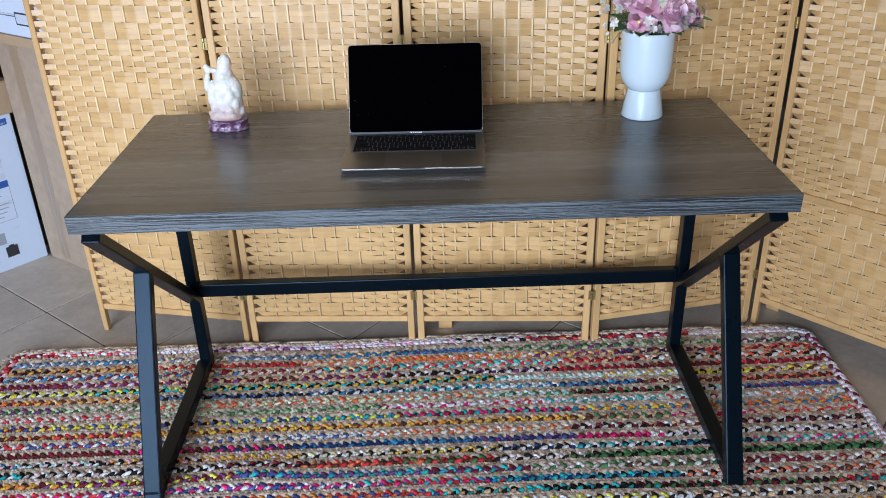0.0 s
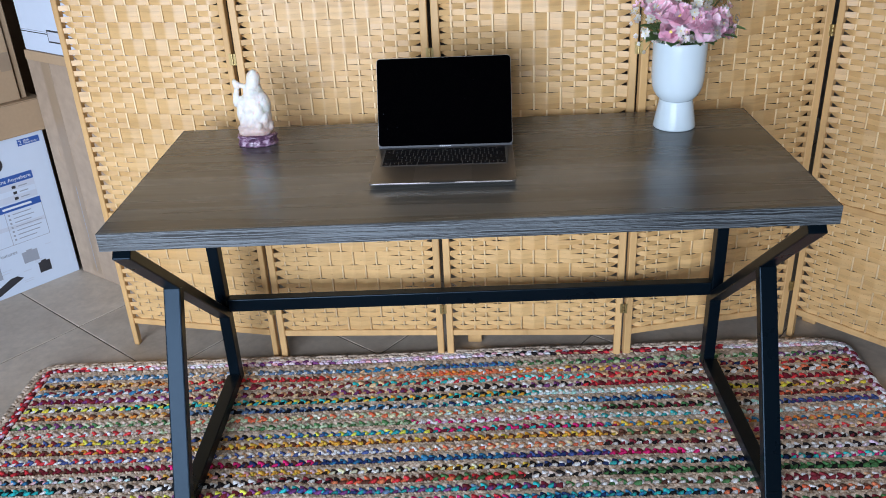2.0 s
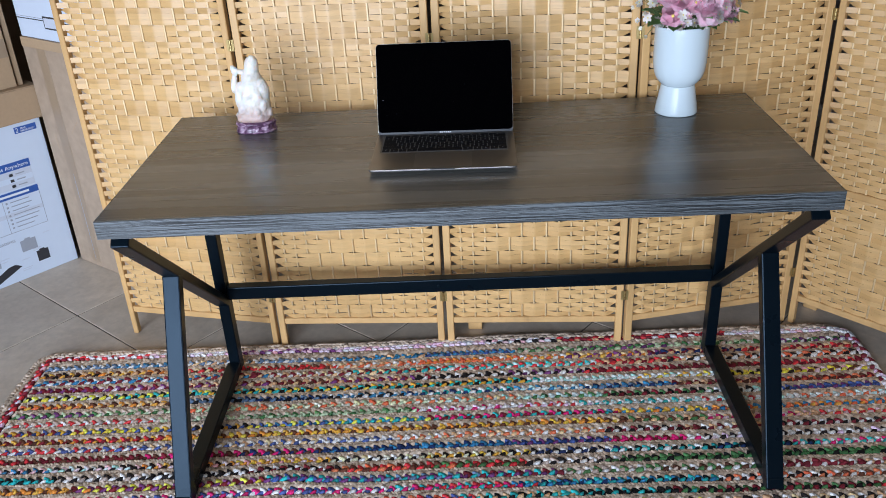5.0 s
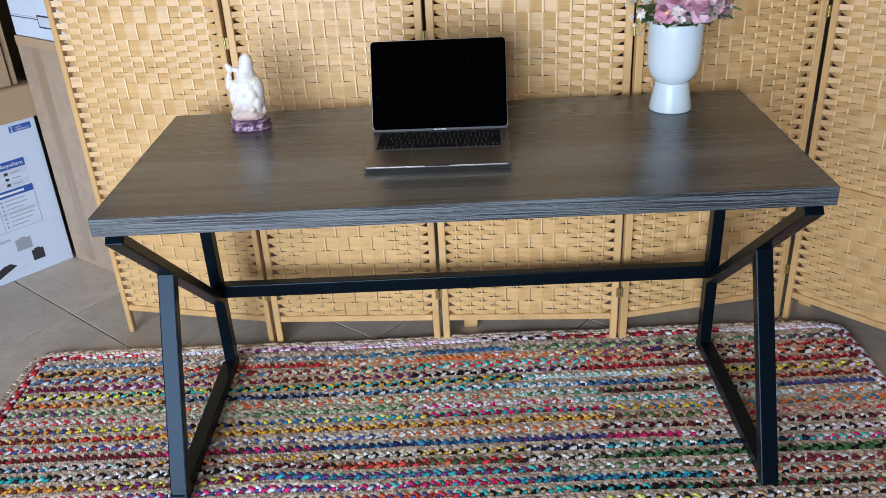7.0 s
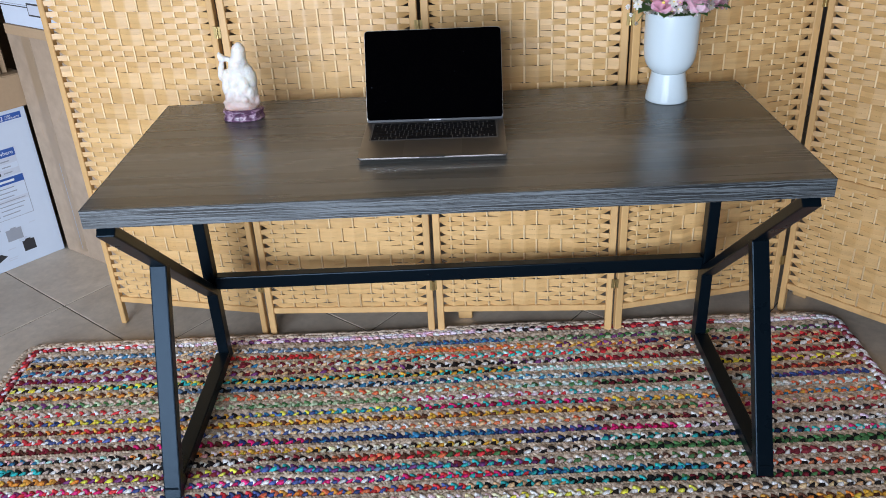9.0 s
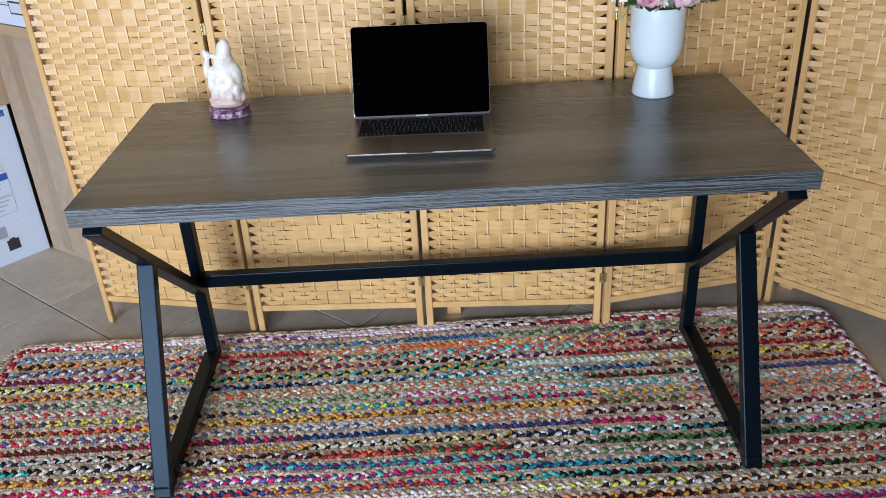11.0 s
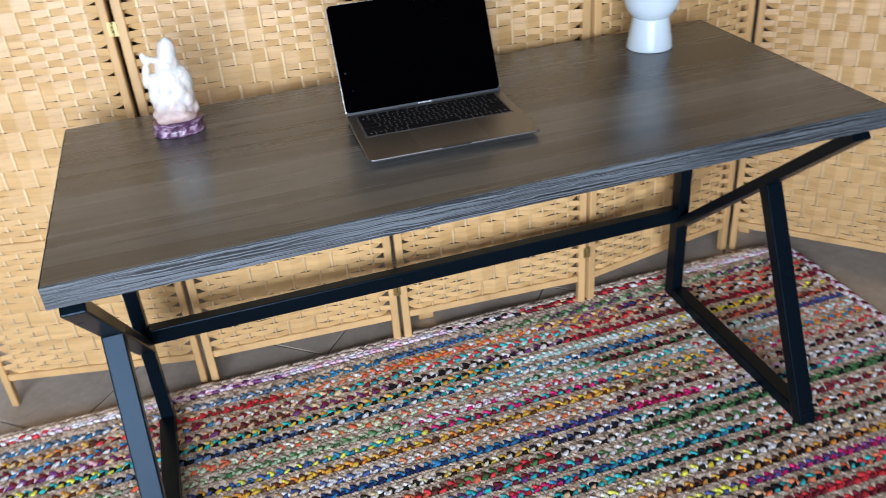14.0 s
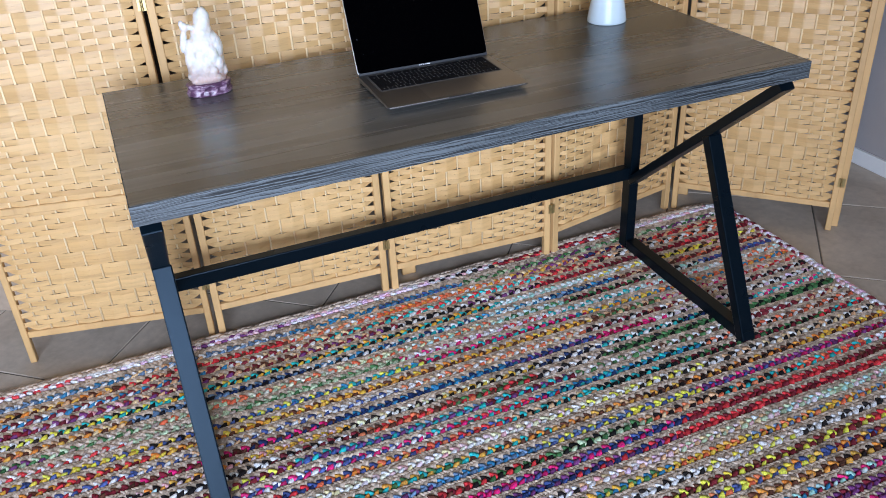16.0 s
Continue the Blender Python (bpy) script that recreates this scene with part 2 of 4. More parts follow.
WHITE_PETAL = petal_mat("white_petal_cloth", (0.85, 0.86, 0.74), (0.93, 0.93, 0.91))
YELLOW = plain("yellow_stamen", (0.85, 0.68, 0.16), 0.7, 200, 0.15, 0.4)
LEAF = plain("green_leaf_cloth", (0.26, 0.42, 0.17), 0.55, 90, 0.25, 0.2)
STEM = plain("green_stem", (0.10, 0.18, 0.06), 0.6, 90, 0.2, 0.2)
BRASS = mat("dull_brass", (0.52, 0.39, 0.17), 0.35, 0.9)
DARK_FOAM = mat("black_rubber", (0.012, 0.012, 0.012), 0.8)


# ---- mesh helpers ----
def mesh_of(name, bm, material, smooth=False):
    me = bpy.data.meshes.new(name)
    if smooth:
        for f in bm.faces:
            f.smooth = True
    bm.to_mesh(me)
    bm.free()
    for one in material if isinstance(material, (list, tuple)) else [material]:
        me.materials.append(one)
    return me


def part(name, bm, material, parent=None, label="", at=None, smooth=False):
    """One bmesh (or shared mesh) as one object under a thing or a part."""
    me = bm if isinstance(bm, bpy.types.Mesh) else mesh_of(name, bm, material, smooth)
    ob = new(name, me)
    if parent is not None:
        ob.parent = parent
    if at is not None:
        ob.matrix_basis = at
    if label:
        ob["label"] = label
    return ob


def thing(name, label, category, m=None, group="", kind=""):
    ob = new(name)
    ob.empty_display_size = 0.1
    if m is not None:
        ob.matrix_basis = m
    return tagged(ob, label, category, group, kind)


def box(x0, x1, y0, y1, z0, z1, bevel=0.0, segments=2, into=None):
    bm = into or bmesh.new()
    r = bmesh.ops.create_cube(bm, size=1.0)["verts"]
    bmesh.ops.transform(bm, verts=r, matrix=Matrix.Translation(((x0 + x1) / 2, (y0 + y1) / 2, (z0 + z1) / 2)) @ Matrix.Diagonal((x1 - x0, y1 - y0, z1 - z0, 1)))
    if bevel:
        edges = list({e for v in r for e in v.link_edges})
        bmesh.ops.bevel(bm, geom=edges, offset=bevel, segments=segments, affect="EDGES", profile=0.6)
    return bm


def lathe(profile, n=48, squash=1.0):
    """Turn a profile of (radius, height) round z."""
    bm = bmesh.new()
    rings = []
    for r, z in profile:
        rings.append([bm.verts.new((r * math.cos(a) , squash * r * math.sin(a), z)) for a in (2 * math.pi * i / n for i in range(n))])
    for lo, hi in zip(rings, rings[1:]):
        for i in range(n):
            bm.faces.new((lo[i], lo[(i + 1) % n], hi[(i + 1) % n], hi[i]))
    bm.faces.new(rings[0][::-1])
    bm.faces.new(rings[-1])
    return bm


def tube(p, q, w, d, up=(1, 0, 0), bevel=0.003):
    """A square steel tube from p to q: w wide along up, d deep across it."""
    p, q = Vector(p), Vector(q)
    z = (q - p).normalized()
    x = Vector(up).normalized()
    y = z.cross(x).normalized()
    m = Matrix((x, y, z)).transposed().to_4x4()
    m.translation = (p + q) / 2
    bm = box(-w / 2, w / 2, -d / 2, d / 2, -(q - p).length / 2, (q - p).length / 2, bevel, 2)
    bmesh.ops.transform(bm, verts=bm.verts, matrix=m)
    return bm


# ---- setting ----
def slab(name, x0, x1, y0, y1, z0, z1, material, label, category):
    ob = part(name, box(x0, x1, y0, y1, z0, z1), material)
    return tagged(ob, label, category, "", "structure")


XW, XE, YS, YN, H = -3.4, 1.745, -3.6, 2.6, 2.6
floor = slab("floor", XW - 0.15, XE + 0.15, YS - 0.15, YN + 0.15, -0.12, -0.0025, GROUT, "beige grey ceramic tiles laid diagonally with dark joints", "floor")
slab("ceiling", XW - 0.2, XE + 0.2, YS - 0.2, YN + 0.2, H, H + 0.15, CEIL, "plain white painted ceiling over the room", "ceiling")
slab("wall_east", XE, XE + 0.15, YS - 0.15, YN, 0, H, WALL, "lilac grey painted wall with a white baseboard", "wall")
slab("wall_north", XW - 0.15, XE + 0.15, YN, YN + 0.15, 0, H, WALL_SHADED, "plain wall behind the boxes, coloured dark brown as the shade there", "wall")


def wall_with_window(name, axis, at, thick, lo, hi, w0, w1, z0, z1, label):
    """A wall along the other axis, with one opening through it."""
    bm = bmesh.new()
    for a, b, c, d in ((lo, w0, 0, H), (w1, hi, 0, H), (w0, w1, 0, z0), (w0, w1, z1, H)):
        if d - c < 0.01:
            continue
        if axis == "x":
            box(at - thick, at, a, b, c, d, into=bm)
        else:
            box(a, b, at - thick, at, c, d, into=bm)
    return tagged(part(name, bm, WALL), label, "wall", "", "structure")


slab("wall_west", XW - 0.15, XW, YS - 0.15, YN + 0.15, 0, H, WALL, "lilac grey painted wall at the far side of the room", "wall")
wall_with_window("wall_south", "y", YS, 0.15, XW, XE, -3.3, 0.1, 0.06, 2.42, "lilac grey painted wall with a wide patio opening")
baseboard = part("baseboard", box(XE - 0.014, XE - 0.0005, YS + 0.01, YN - 0.01, 0.0005, 0.057, 0.003), TRIM)
tagged(baseboard, "white painted wooden baseboard along the wall", "baseboard", "", "structure")

# tiles, turned against the desk
PITCH, TURNED = 0.462, radians(51)
tile_mesh = mesh_of("tile", box(-0.2288, 0.2288, -0.2288, 0.2288, -0.008, 0.0, 0.0015, 1), TILE)
A, B = Vector((math.cos(TURNED), math.sin(TURNED), 0)), Vector((math.sin(TURNED), -math.cos(TURNED), 0))


def lay_tiles():
    """Whole tiles share one mesh; those at the walls are cut to fit."""
    for i in range(-12, 13):
        for j in range(-12, 13):
            c = A * (-0.09 + PITCH * (i + 0.5)) + B * (-1.577 + PITCH * (j + 0.5))
            if not (XW - 0.3 < c.x < XE + 0.3 and YS - 0.3 < c.y < YN + 0.3):
                continue
            m = Matrix.Translation(c) @ Matrix.Rotation(TURNED + math.pi / 2 * random.randrange(4), 4, "Z")
            if XW + 0.33 < c.x < XE - 0.33 and YS + 0.33 < c.y < YN - 0.33:
                part("tile", tile_mesh, None, floor, "", m)
                continue
            bm = bmesh.new()
            bm.from_mesh(tile_mesh)
            for p, n in (((XW, 0, 0), (-1, 0, 0)), ((XE, 0, 0), (1, 0, 0)), ((0, YS, 0), (0, -1, 0)), ((0, YN, 0), (0, 1, 0))):
                inv = m.inverted()
                bmesh.ops.bisect_plane(bm, geom=bm.verts[:] + bm.edges[:] + bm.faces[:], plane_co=inv @ Vector(p), plane_no=inv.to_3x3() @ Vector(n), clear_outer=True)
            if len(bm.faces) > 3:
                part("tile", bm, TILE, floor, "", m)
            else:
                bm.free()


# ---- desk ----
def build_desk():
    desk = thing("desk", "grey wood-grain desk with black steel K-shaped legs, on the rug", "desk")
    top = part("tabletop", box(-0.70, 0.70, 0, 0.60, 0.7225, 0.76, 0.0012, 1), LAMINATE, desk, "dark grey-brown wood-grain laminate top")
    bm = bmesh.new()
    for x0, x1, y0, y1 in ((-0.7008, 0.7008, -0.0012, -0.0002), (-0.7008, 0.7008, 0.6002, 0.6012), (-0.7012, -0.7002, -0.0002, 0.6002), (0.7002, 0.7012, -0.0002, 0.6002)):
        box(x0, x1, y0, y1, 0.7225, 0.7594, into=bm)
    part("edge_band", bm, EDGE, top, "blue-grey ridged edge band")
    W, D, X = 0.038, 0.024, 0.6785
    yb = 0.574
    for s in (-1, 1):
        x = s * X
        part("rear_post", tube((x - s * 0.0055, yb, 0.014), (x - s * 0.0055, yb, 0.722), 0.030, 0.038), STEEL, desk)
        part("brace", tube((x - s * 0.004, 0.030, 0.7015), (x - s * 0.004, yb - 0.012, 0.243), W - 0.001, D), STEEL, desk)
        part("front_leg", tube((x - s * 0.0055, 0.248, 0.503), (x - s * 0.0055, 0.026, 0.016), 0.039, 0.028), STEEL, desk)
        part("floor_bar", tube((s * 0.6755, 0.022, 0.030), (s * 0.6755, yb - 0.02, 0.030), 0.036, 0.032), STEEL, desk)
        part("mounting_plate", box(x - 0.022, x + 0.022, 0.03, 0.58, 0.7185, 0.7222, 0.001, 1), STEEL, desk)
        for y in (0.02, 0.575):
            part("foot_pad", lathe([(0.011, 0.008), (0.012, 0.010), (0.012, 0.0145)], 20), DARK_FOAM, desk, "", Matrix.Translation((x, y, 0.0)))
    part("chip", lathe([(0.0032, 0.0), (0.0026, 0.0003), (0.0010, 0.0004)], 10, 0.6), CARD, top, "tiny pale chip", pose(0.406, 0.455, 0.7599, 0, 0, 25))
    part("stretcher", tube((-X + 0.0206, yb, 0.268), (X - 0.0206, yb, 0.268), 0.038, 0.030, (0, 0, 1)), STEEL, desk, "black steel crossbar")
    part("screw", lathe([(0.004, 0), (0.004, 0.0015), (0.002, 0.002)], 12), STEEL, desk, "", pose(-0.08, yb - 0.015, 0.268, 90, 0, 0))
    return desk


build_desk()


# ---- folding screen ----
ROW, WARP = 0.01437, 13
DIAMOND_LOW = (1, 2, 3, 4, 4, 3, 2, 1)
DIAMOND_UP = (0, 1, 2, 3, 4, 4, 3, 2, 1)
RAILS = (0.0885, 0.4475, 1.23, 1.70)


def over(row, warp, half):
    """Whether the strip passes in front of the stake; in the diamonds three rows go together."""
    mid = (WARP - 1) / 2
    block = row // 3
    if abs(warp - mid) <= half:
        return (block + warp) % 2 == 0
    return (row + warp) % 2 == 0


def strip_mesh(row, half, inner, amp):
    """A flat strip that weaves through the stakes, its ends let into the front or the back of the stiles."""
    step = inner / (WARP + 1)
    xs = [(-inner / 2 - 0.004, None)] + [(-inner / 2 + step * (1 + i), i) for i in range(WARP)] + [(inner / 2 + 0.004, None)]

    def y_at(i, other):
        if i is None:
            return 0.0150 if over(row, other, half) else -0.0072
        return -amp if over(row, i, half) else amp

    pts = []
    for (xa, a), (xb, b) in zip(xs, xs[1:]):
        ya, yb = y_at(a, b), y_at(b, a)
        n = 6
        for s in range(n):
            t = s / n
            # straight from stake to stake, rounded where it bends over them
            e = 0.8 * t + 0.2 * t * t * (3 - 2 * t)
            pts.append((xa + (xb - xa) * t, ya + (yb - ya) * e))
    pts.append((xs[-1][0], yb))
    full, th = ROW / 2 - 0.00008, 0.0004
    verts, faces = [], []
    for x, y in pts:
        # crimped where it is let into the back of a stile
        h = full * (1 - 0.65 * max(0.0, min(1.0, (y - 0.004) / 0.006)))
        verts += [(x, y - th, -h), (x, y - th, h), (x, y + th, h), (x, y + th, -h)]
    for i in range(len(pts) - 1):
        a, b = 4 * i, 4 * i + 4
        for j in range(4):
            faces.append((a + j, a + (j + 1) % 4, b + (j + 1) % 4, b + j))
    me = bpy.data.meshes.new("weave_strip")
    me.from_pydata(verts, [], faces)
    me.polygons.foreach_set("use_smooth", [True] * len(me.polygons))
    me.set_sharp_from_angle(angle=radians(50))
    me.materials.append(STRIP)
    me.update()
    return me


def build_screen():
    screen = thing("folding_screen", "folding room divider of woven blond wood strips in pine frames", "room divider")
    # hinge line to hinge line, from one end of the divider to the other
    joints = [((-1.053, 0.810), (-0.574, 0.705)), ((-0.567, 0.703), (-0.073, 0.676)), ((-0.066, 0.675), (0.441, 0.646)),
              ((0.4465, 0.645), (0.945, 0.740)), ((0.9586, 0.7351), (1.303, 0.375)), ((1.326, 0.386), (1.69, 0.70))]
    meshes = {}
    hb = box(-0.0085, -0.0012, -0.0009, 0.0004, -0.015, 0.015, 0.0005, 1)
    box(0.0042, 0.0115, -0.0009, 0.0004, -0.015, 0.015, 0.0005, 1, hb)
    for i in range(3):
        ring = lathe([(0.0026, -0.0046), (0.0030, -0.0042), (0.0030, 0.0042), (0.0026, 0.0046)], 12)
        bmesh.ops.transform(ring, verts=ring.verts, matrix=Matrix.Translation((0.0015, -0.0012, 0.010 * (i - 1))))
        knuckle = bpy.data.meshes.new("knuckle")
        ring.to_mesh(knuckle)
        ring.free()
        hb.from_mesh(knuckle)
        bpy.data.meshes.remove(knuckle)
    hinge_mesh = mesh_of("hinge", hb, BRASS)
    # the weave lies tighter at one end of the divider
    for ((ax, ay), (bx, by)), amp, inner in zip(joints, (0.0024, 0.0030, 0.0040, 0.0040, 0.0030, 0.0030), (0.462, 0.462, 0.474, 0.472, 0.469, 0.462)):
        width = math.hypot(bx - ax, by - ay)
        m = Matrix.Translation(((ax + bx) / 2, (ay + by) / 2, 0)) @ Matrix.Rotation(math.atan2(by - ay, bx - ax), 4, "Z")
        dep = 0.019
        half_w = width / 2
        # the stiles take up the slack beside the weave
        st = half_w - inner / 2
        bm = box(-half_w + 0.0012, -half_w + st + 0.004, -dep / 2, dep / 2, 0.001, 1.72, 0.002, 1)
        box(half_w - st - 0.004, half_w - 0.0012, -dep / 2, dep / 2, 0.001, 1.72, 0.002, 1, bm)
        panel = part("panel", bm, PINE, screen, "", m)
        for z in RAILS:
            part("rail", box(-half_w + st + 0.004, half_w - st - 0.004, -dep / 2 + 0.002, dep / 2 - 0.002, z - 0.0095, z + 0.0095, 0.002, 1), PINE, panel)
        for i in range(WARP):
            step = inner / (WARP + 1)
            x = -inner / 2 + step * (1 + i)
            if "stake" not in meshes:
                bs = lathe([(0.0025, 0.095), (0.0025, 0.8), (0.0025, 1.70)], 10, 0.64)
                meshes["stake"] = mesh_of("stake", bs, STAKE, True)
            part("stake", meshes["stake"], None, panel, "", Matrix.Translation((x, 0.0021 - amp, 0)))
        for lo, hi, table in ((RAILS[0], RAILS[1], DIAMOND_LOW), (RAILS[1], RAILS[2], DIAMOND_UP), (RAILS[2], RAILS[3], DIAMOND_UP)):
            z, r = lo + 0.0095 + ROW / 2, 0
            rest = bmesh.new() if lo > 1.2 or ax > 1.31 else None
            while z < hi - 0.0095 + ROW * 0.45:
                half = table[(r // 3) % len(table)]
                rr = r if r < 24 or lo < 0.2 else r + 1
                key = (rr % 6, half, lo > 0.2 and r >= 24, amp, inner)
                if key not in meshes:
                    meshes[key] = strip_mesh(rr % 6, half, inner, amp)
                if rest is None:
                    part("weave_strip", meshes[key], None, panel, "", Matrix.Translation((0, 0, z)))
                else:
                    n = len(rest.verts)
                    rest.from_mesh(meshes[key])
                    rest.verts.ensure_lookup_table()
                    for v in rest.verts[n:]:
                        v.co.z += z
                z, r = z + ROW, r + 1
            if rest is not None:
                part("weave", rest, STRIP, panel)["kind"] = "stuff"
        for z in (0.17, 0.912, 1.55):
            part("hinge", hinge_mesh, None, panel, "small brass hinge", Matrix.Translation((half_w, -0.0096, z)))
    for x, y, turn in ((0.018, 0.757, -3), (1.05, 0.80, -46)):
        part("foot_block", box(-0.021, 0.021, -0.009, 0.009, 0.0008, 0.075, 0.002, 1), PINE, screen, "short pine block behind the panel", pose(x, y, 0, 0, 0, turn))
    return screen


build_screen()

# ---- laptop ----
def rounded(w, y0, y1, z0, z1, r, bevel, upright=False):
    """A slab with rounded corners: lying (plan w by y0..y1, z0..z1 thick) or upright (w by z0..z1, y0..y1 thick)."""
    a0, a1, t0, t1 = (z0, z1, y0, y1) if upright else (y0, y1, z0, z1)
    ring = []
    for cx, ca, start in ((w / 2 - r, a1 - r, 0), (-w / 2 + r, a1 - r, 90), (-w / 2 + r, a0 + r, 180), (w / 2 - r, a0 + r, 270)):
        for i in range(7):
            a = radians(start + 15 * i)
            ring.append((cx + r * math.cos(a), ca + r * math.sin(a)))
    bm = bmesh.new()
    put = (lambda x, a, t: (x, t, a)) if upright else (lambda x, a, t: (x, a, t))
    lo, hi = [bm.verts.new(put(x, a, t0)) for x, a in ring], [bm.verts.new(put(x, a, t1)) for x, a in ring]
    caps = [bm.faces.new(lo[::-1]), bm.faces.new(hi)]
    for i in range(len(ring)):
        j = (i + 1) % len(ring)
        bm.faces.new((lo[i], lo[j], hi[j], hi[i]))
    bmesh.ops.recalc_face_normals(bm, faces=bm.faces)
    if bevel:
        bmesh.ops.bevel(bm, geom=[e for f in caps for e in f.edges], offset=bevel, segments=2, affect="EDGES", profile=0.6)
    return bm


def build_laptop():
    W, D = 0.303, 0.2125
    laptop = thing("laptop", "open slim grey aluminium laptop with a dark screen, on the desk", "laptop", pose(-0.0405, 0.2665, 0.7602, 0, 0, -1.6))
    bm = rounded(W, -D / 2, D / 2, 0.0025, 0.0125, 0.009, 0.0008)
    # the underside tapers towards the front
    for v in bm.verts:
        if v.co.z < 0.006:
            v.co.z += 0.0062 * max(0.0, min(1.0, (D / 2 - v.co.y) / D)) ** 1.5
    base = part("base", bm, ALU, laptop)
    part("front_lip", box(-W / 2 + 0.009, W / 2 - 0.009, -D / 2 - 0.0004, -D / 2 + 0.001, 0.0107, 0.0119, 0.0003, 1), ALU_EDGE, base, "bright machined edge")
    part("thumb_notch", box(-0.026, 0.026, -D / 2 - 0.0008, -D / 2 + 0.0025, 0.0108, 0.01275, 0.0006, 1), HINGE_GREY, base)
    for x in (-0.12, 0.12):
        for y in (-0.08, 0.08):
            part("rubber_foot", lathe([(0.007, 0.0), (0.007, 0.0026)], 16), DARK_FOAM, base, "", Matrix.Translation((x, y, 0)))
    kx0, kx1, ky0, ky1 = -0.137, 0.137, -0.010, 0.094
    part("keyboard_well", box(kx0, kx1, ky0, ky1, 0.0121, 0.0127, 0.0003, 1), WELL, base, "black keyboard tray")
    rows = [(14, 0.5), (14, 1.0), (14, 1.0), (13, 1.0), (12, 1.0), (10, 1.0)]
    y = ky1 - 0.003
    unit = (ky1 - ky0 - 0.006) / 5.5
    shared = {}
    for n, h in rows:
        dy = unit * h
        widths = [1.0] * n
        if n == 14 and h == 1.0:
            widths[-1 if len(shared) < 3 else 0] = 1.5
        if n == 13:
            widths[0], widths[-1] = 1.75, 1.75
        if n == 12:
            widths[0], widths[-1] = 2.25, 2.25
        if n == 10:
            widths = [1, 1, 1, 1.25, 5.4, 1.25, 1, 1, 1, 1]
        total = sum(widths)
        x = kx0 + 0.003
        for w in widths:
            dx = (kx1 - kx0 - 0.006) * w / total
            key = (round(dx, 4), h)
            if key not in shared:
                shared[key] = mesh_of("key", box(-dx / 2 + 0.0011, dx / 2 - 0.0011, -dy / 2 + 0.0011, dy / 2 - 0.0011, 0.0, 0.0011, 0.0005, 1), KEY)
            part("key", shared[key], None, base, "", Matrix.Translation((x + dx / 2, y - dy / 2, 0.0127)))
            if h == 1.0 and w < 1.3:
                if "mark" not in shared:
                    shared["mark"] = mesh_of("key_mark", box(-0.0011, 0.0011, -0.0011, 0.0011, 0, 0.0002), KEY_MARK)
                part("key_mark", shared["mark"], None, base, "", Matrix.Translation((x + dx / 2, y - dy / 2, 0.0138)))
            x += dx
        y -= dy
    part("trackpad", box(-0.060, 0.060, -0.096, -0.015, 0.0122, 0.01262, 0.0002, 1), ALU_PAD, base, "smooth glass trackpad")
    # the lid leans back on its hinge
    lean = pose(0, D / 2 - 0.005, 0.0118, -25, 0, 0)
    lid = part("lid", rounded(W, -0.0002, 0.0042, 0.001, 0.2030, 0.009, 0.0008, True), ALU_EDGE, laptop, "thin aluminium lid", lean)
    screen = part("display", rounded(W - 0.002, -0.0012, 0.0004, 0.0058, 0.2018, 0.008, 0.0003, True), GLASS_BLACK, lid, "dark glossy switched-off display")
    part("chin", box(-W / 2 + 0.0015, W / 2 - 0.0015, -0.0011, 0.0004, 0.0010, 0.0165, 0.0003, 1), HINGE_GREY, lid, "grey band below the display")
    for i, w in enumerate((0.0035, 0.002, 0.003, 0.002, 0.003, 0.0035)):
        part("mark_bar", box(-w / 2, w / 2, -0.0014, -0.0011, 0.0024, 0.0046), MARK, lid, "", Matrix.Translation((-0.011 + i * 0.0044, 0, 0)))
    for x, z, r in ((-0.138, 0.078, 0.0012), (-0.130, 0.045, 0.0007), (-0.108, 0.047, 0.0008), (0.068, 0.150, 0.0008), (0.046, 0.108, 0.0005), (-0.060, 0.165, 0.0005), (0.020, 0.070, 0.0004)):
        part("dust_speck", lathe([(r, 0.0), (r * 0.7, 0.00012)], 8), SPECK, screen, "", pose(x, -0.0012, z, 90, 0, 0))
    hb = lathe([(0.0038, -0.09), (0.0045, -0.089), (0.0045, 0.089), (0.0038, 0.09)], 20)
    part("hinge_barrel", hb, HINGE_GREY, laptop, "", pose(0, D / 2 - 0.003, 0.0085, 0, 90, 0), True)
    return laptop


build_laptop()


# ---- vase and flowers ----
def build_vase():
    vase = thing("vase", "white glazed ceramic goblet vase standing on the desk", "vase", Matrix.Translation((0.503, 0.486, 0.7602)))
    foot = [(0.030, 0.0006), (0.0465, 0.0), (0.0488, 0.002), (0.0484, 0.006), (0.0456, 0.025), (0.0412, 0.050), (0.0382, 0.066), (0.0380, 0.0695)]
    bowl = [(0.0380, 0.0695), (0.0410, 0.073), (0.0470, 0.079), (0.0530, 0.089), (0.0570, 0.102), (0.0592, 0.120), (0.0600, 0.145), (0.0602, 0.175), (0.0604, 0.206),
            (0.0600, 0.2090), (0.0585, 0.2095), (0.0572, 0.2075), (0.0568, 0.190), (0.0562, 0.150), (0.054, 0.118), (0.045, 0.095), (0.02, 0.085)]
    foot, bowl = [(r, z * 0.972) for r, z in foot], [(r, z * 0.977 - 0.0003) for r, z in bowl]
    part("foot", lathe(foot, 64), CERAMIC, vase, "flared foot", None, True)
    part("bowl", lathe(bowl, 64), CERAMIC, vase, "rounded cup with a thin rim", None, True)
    return vase


build_vase()


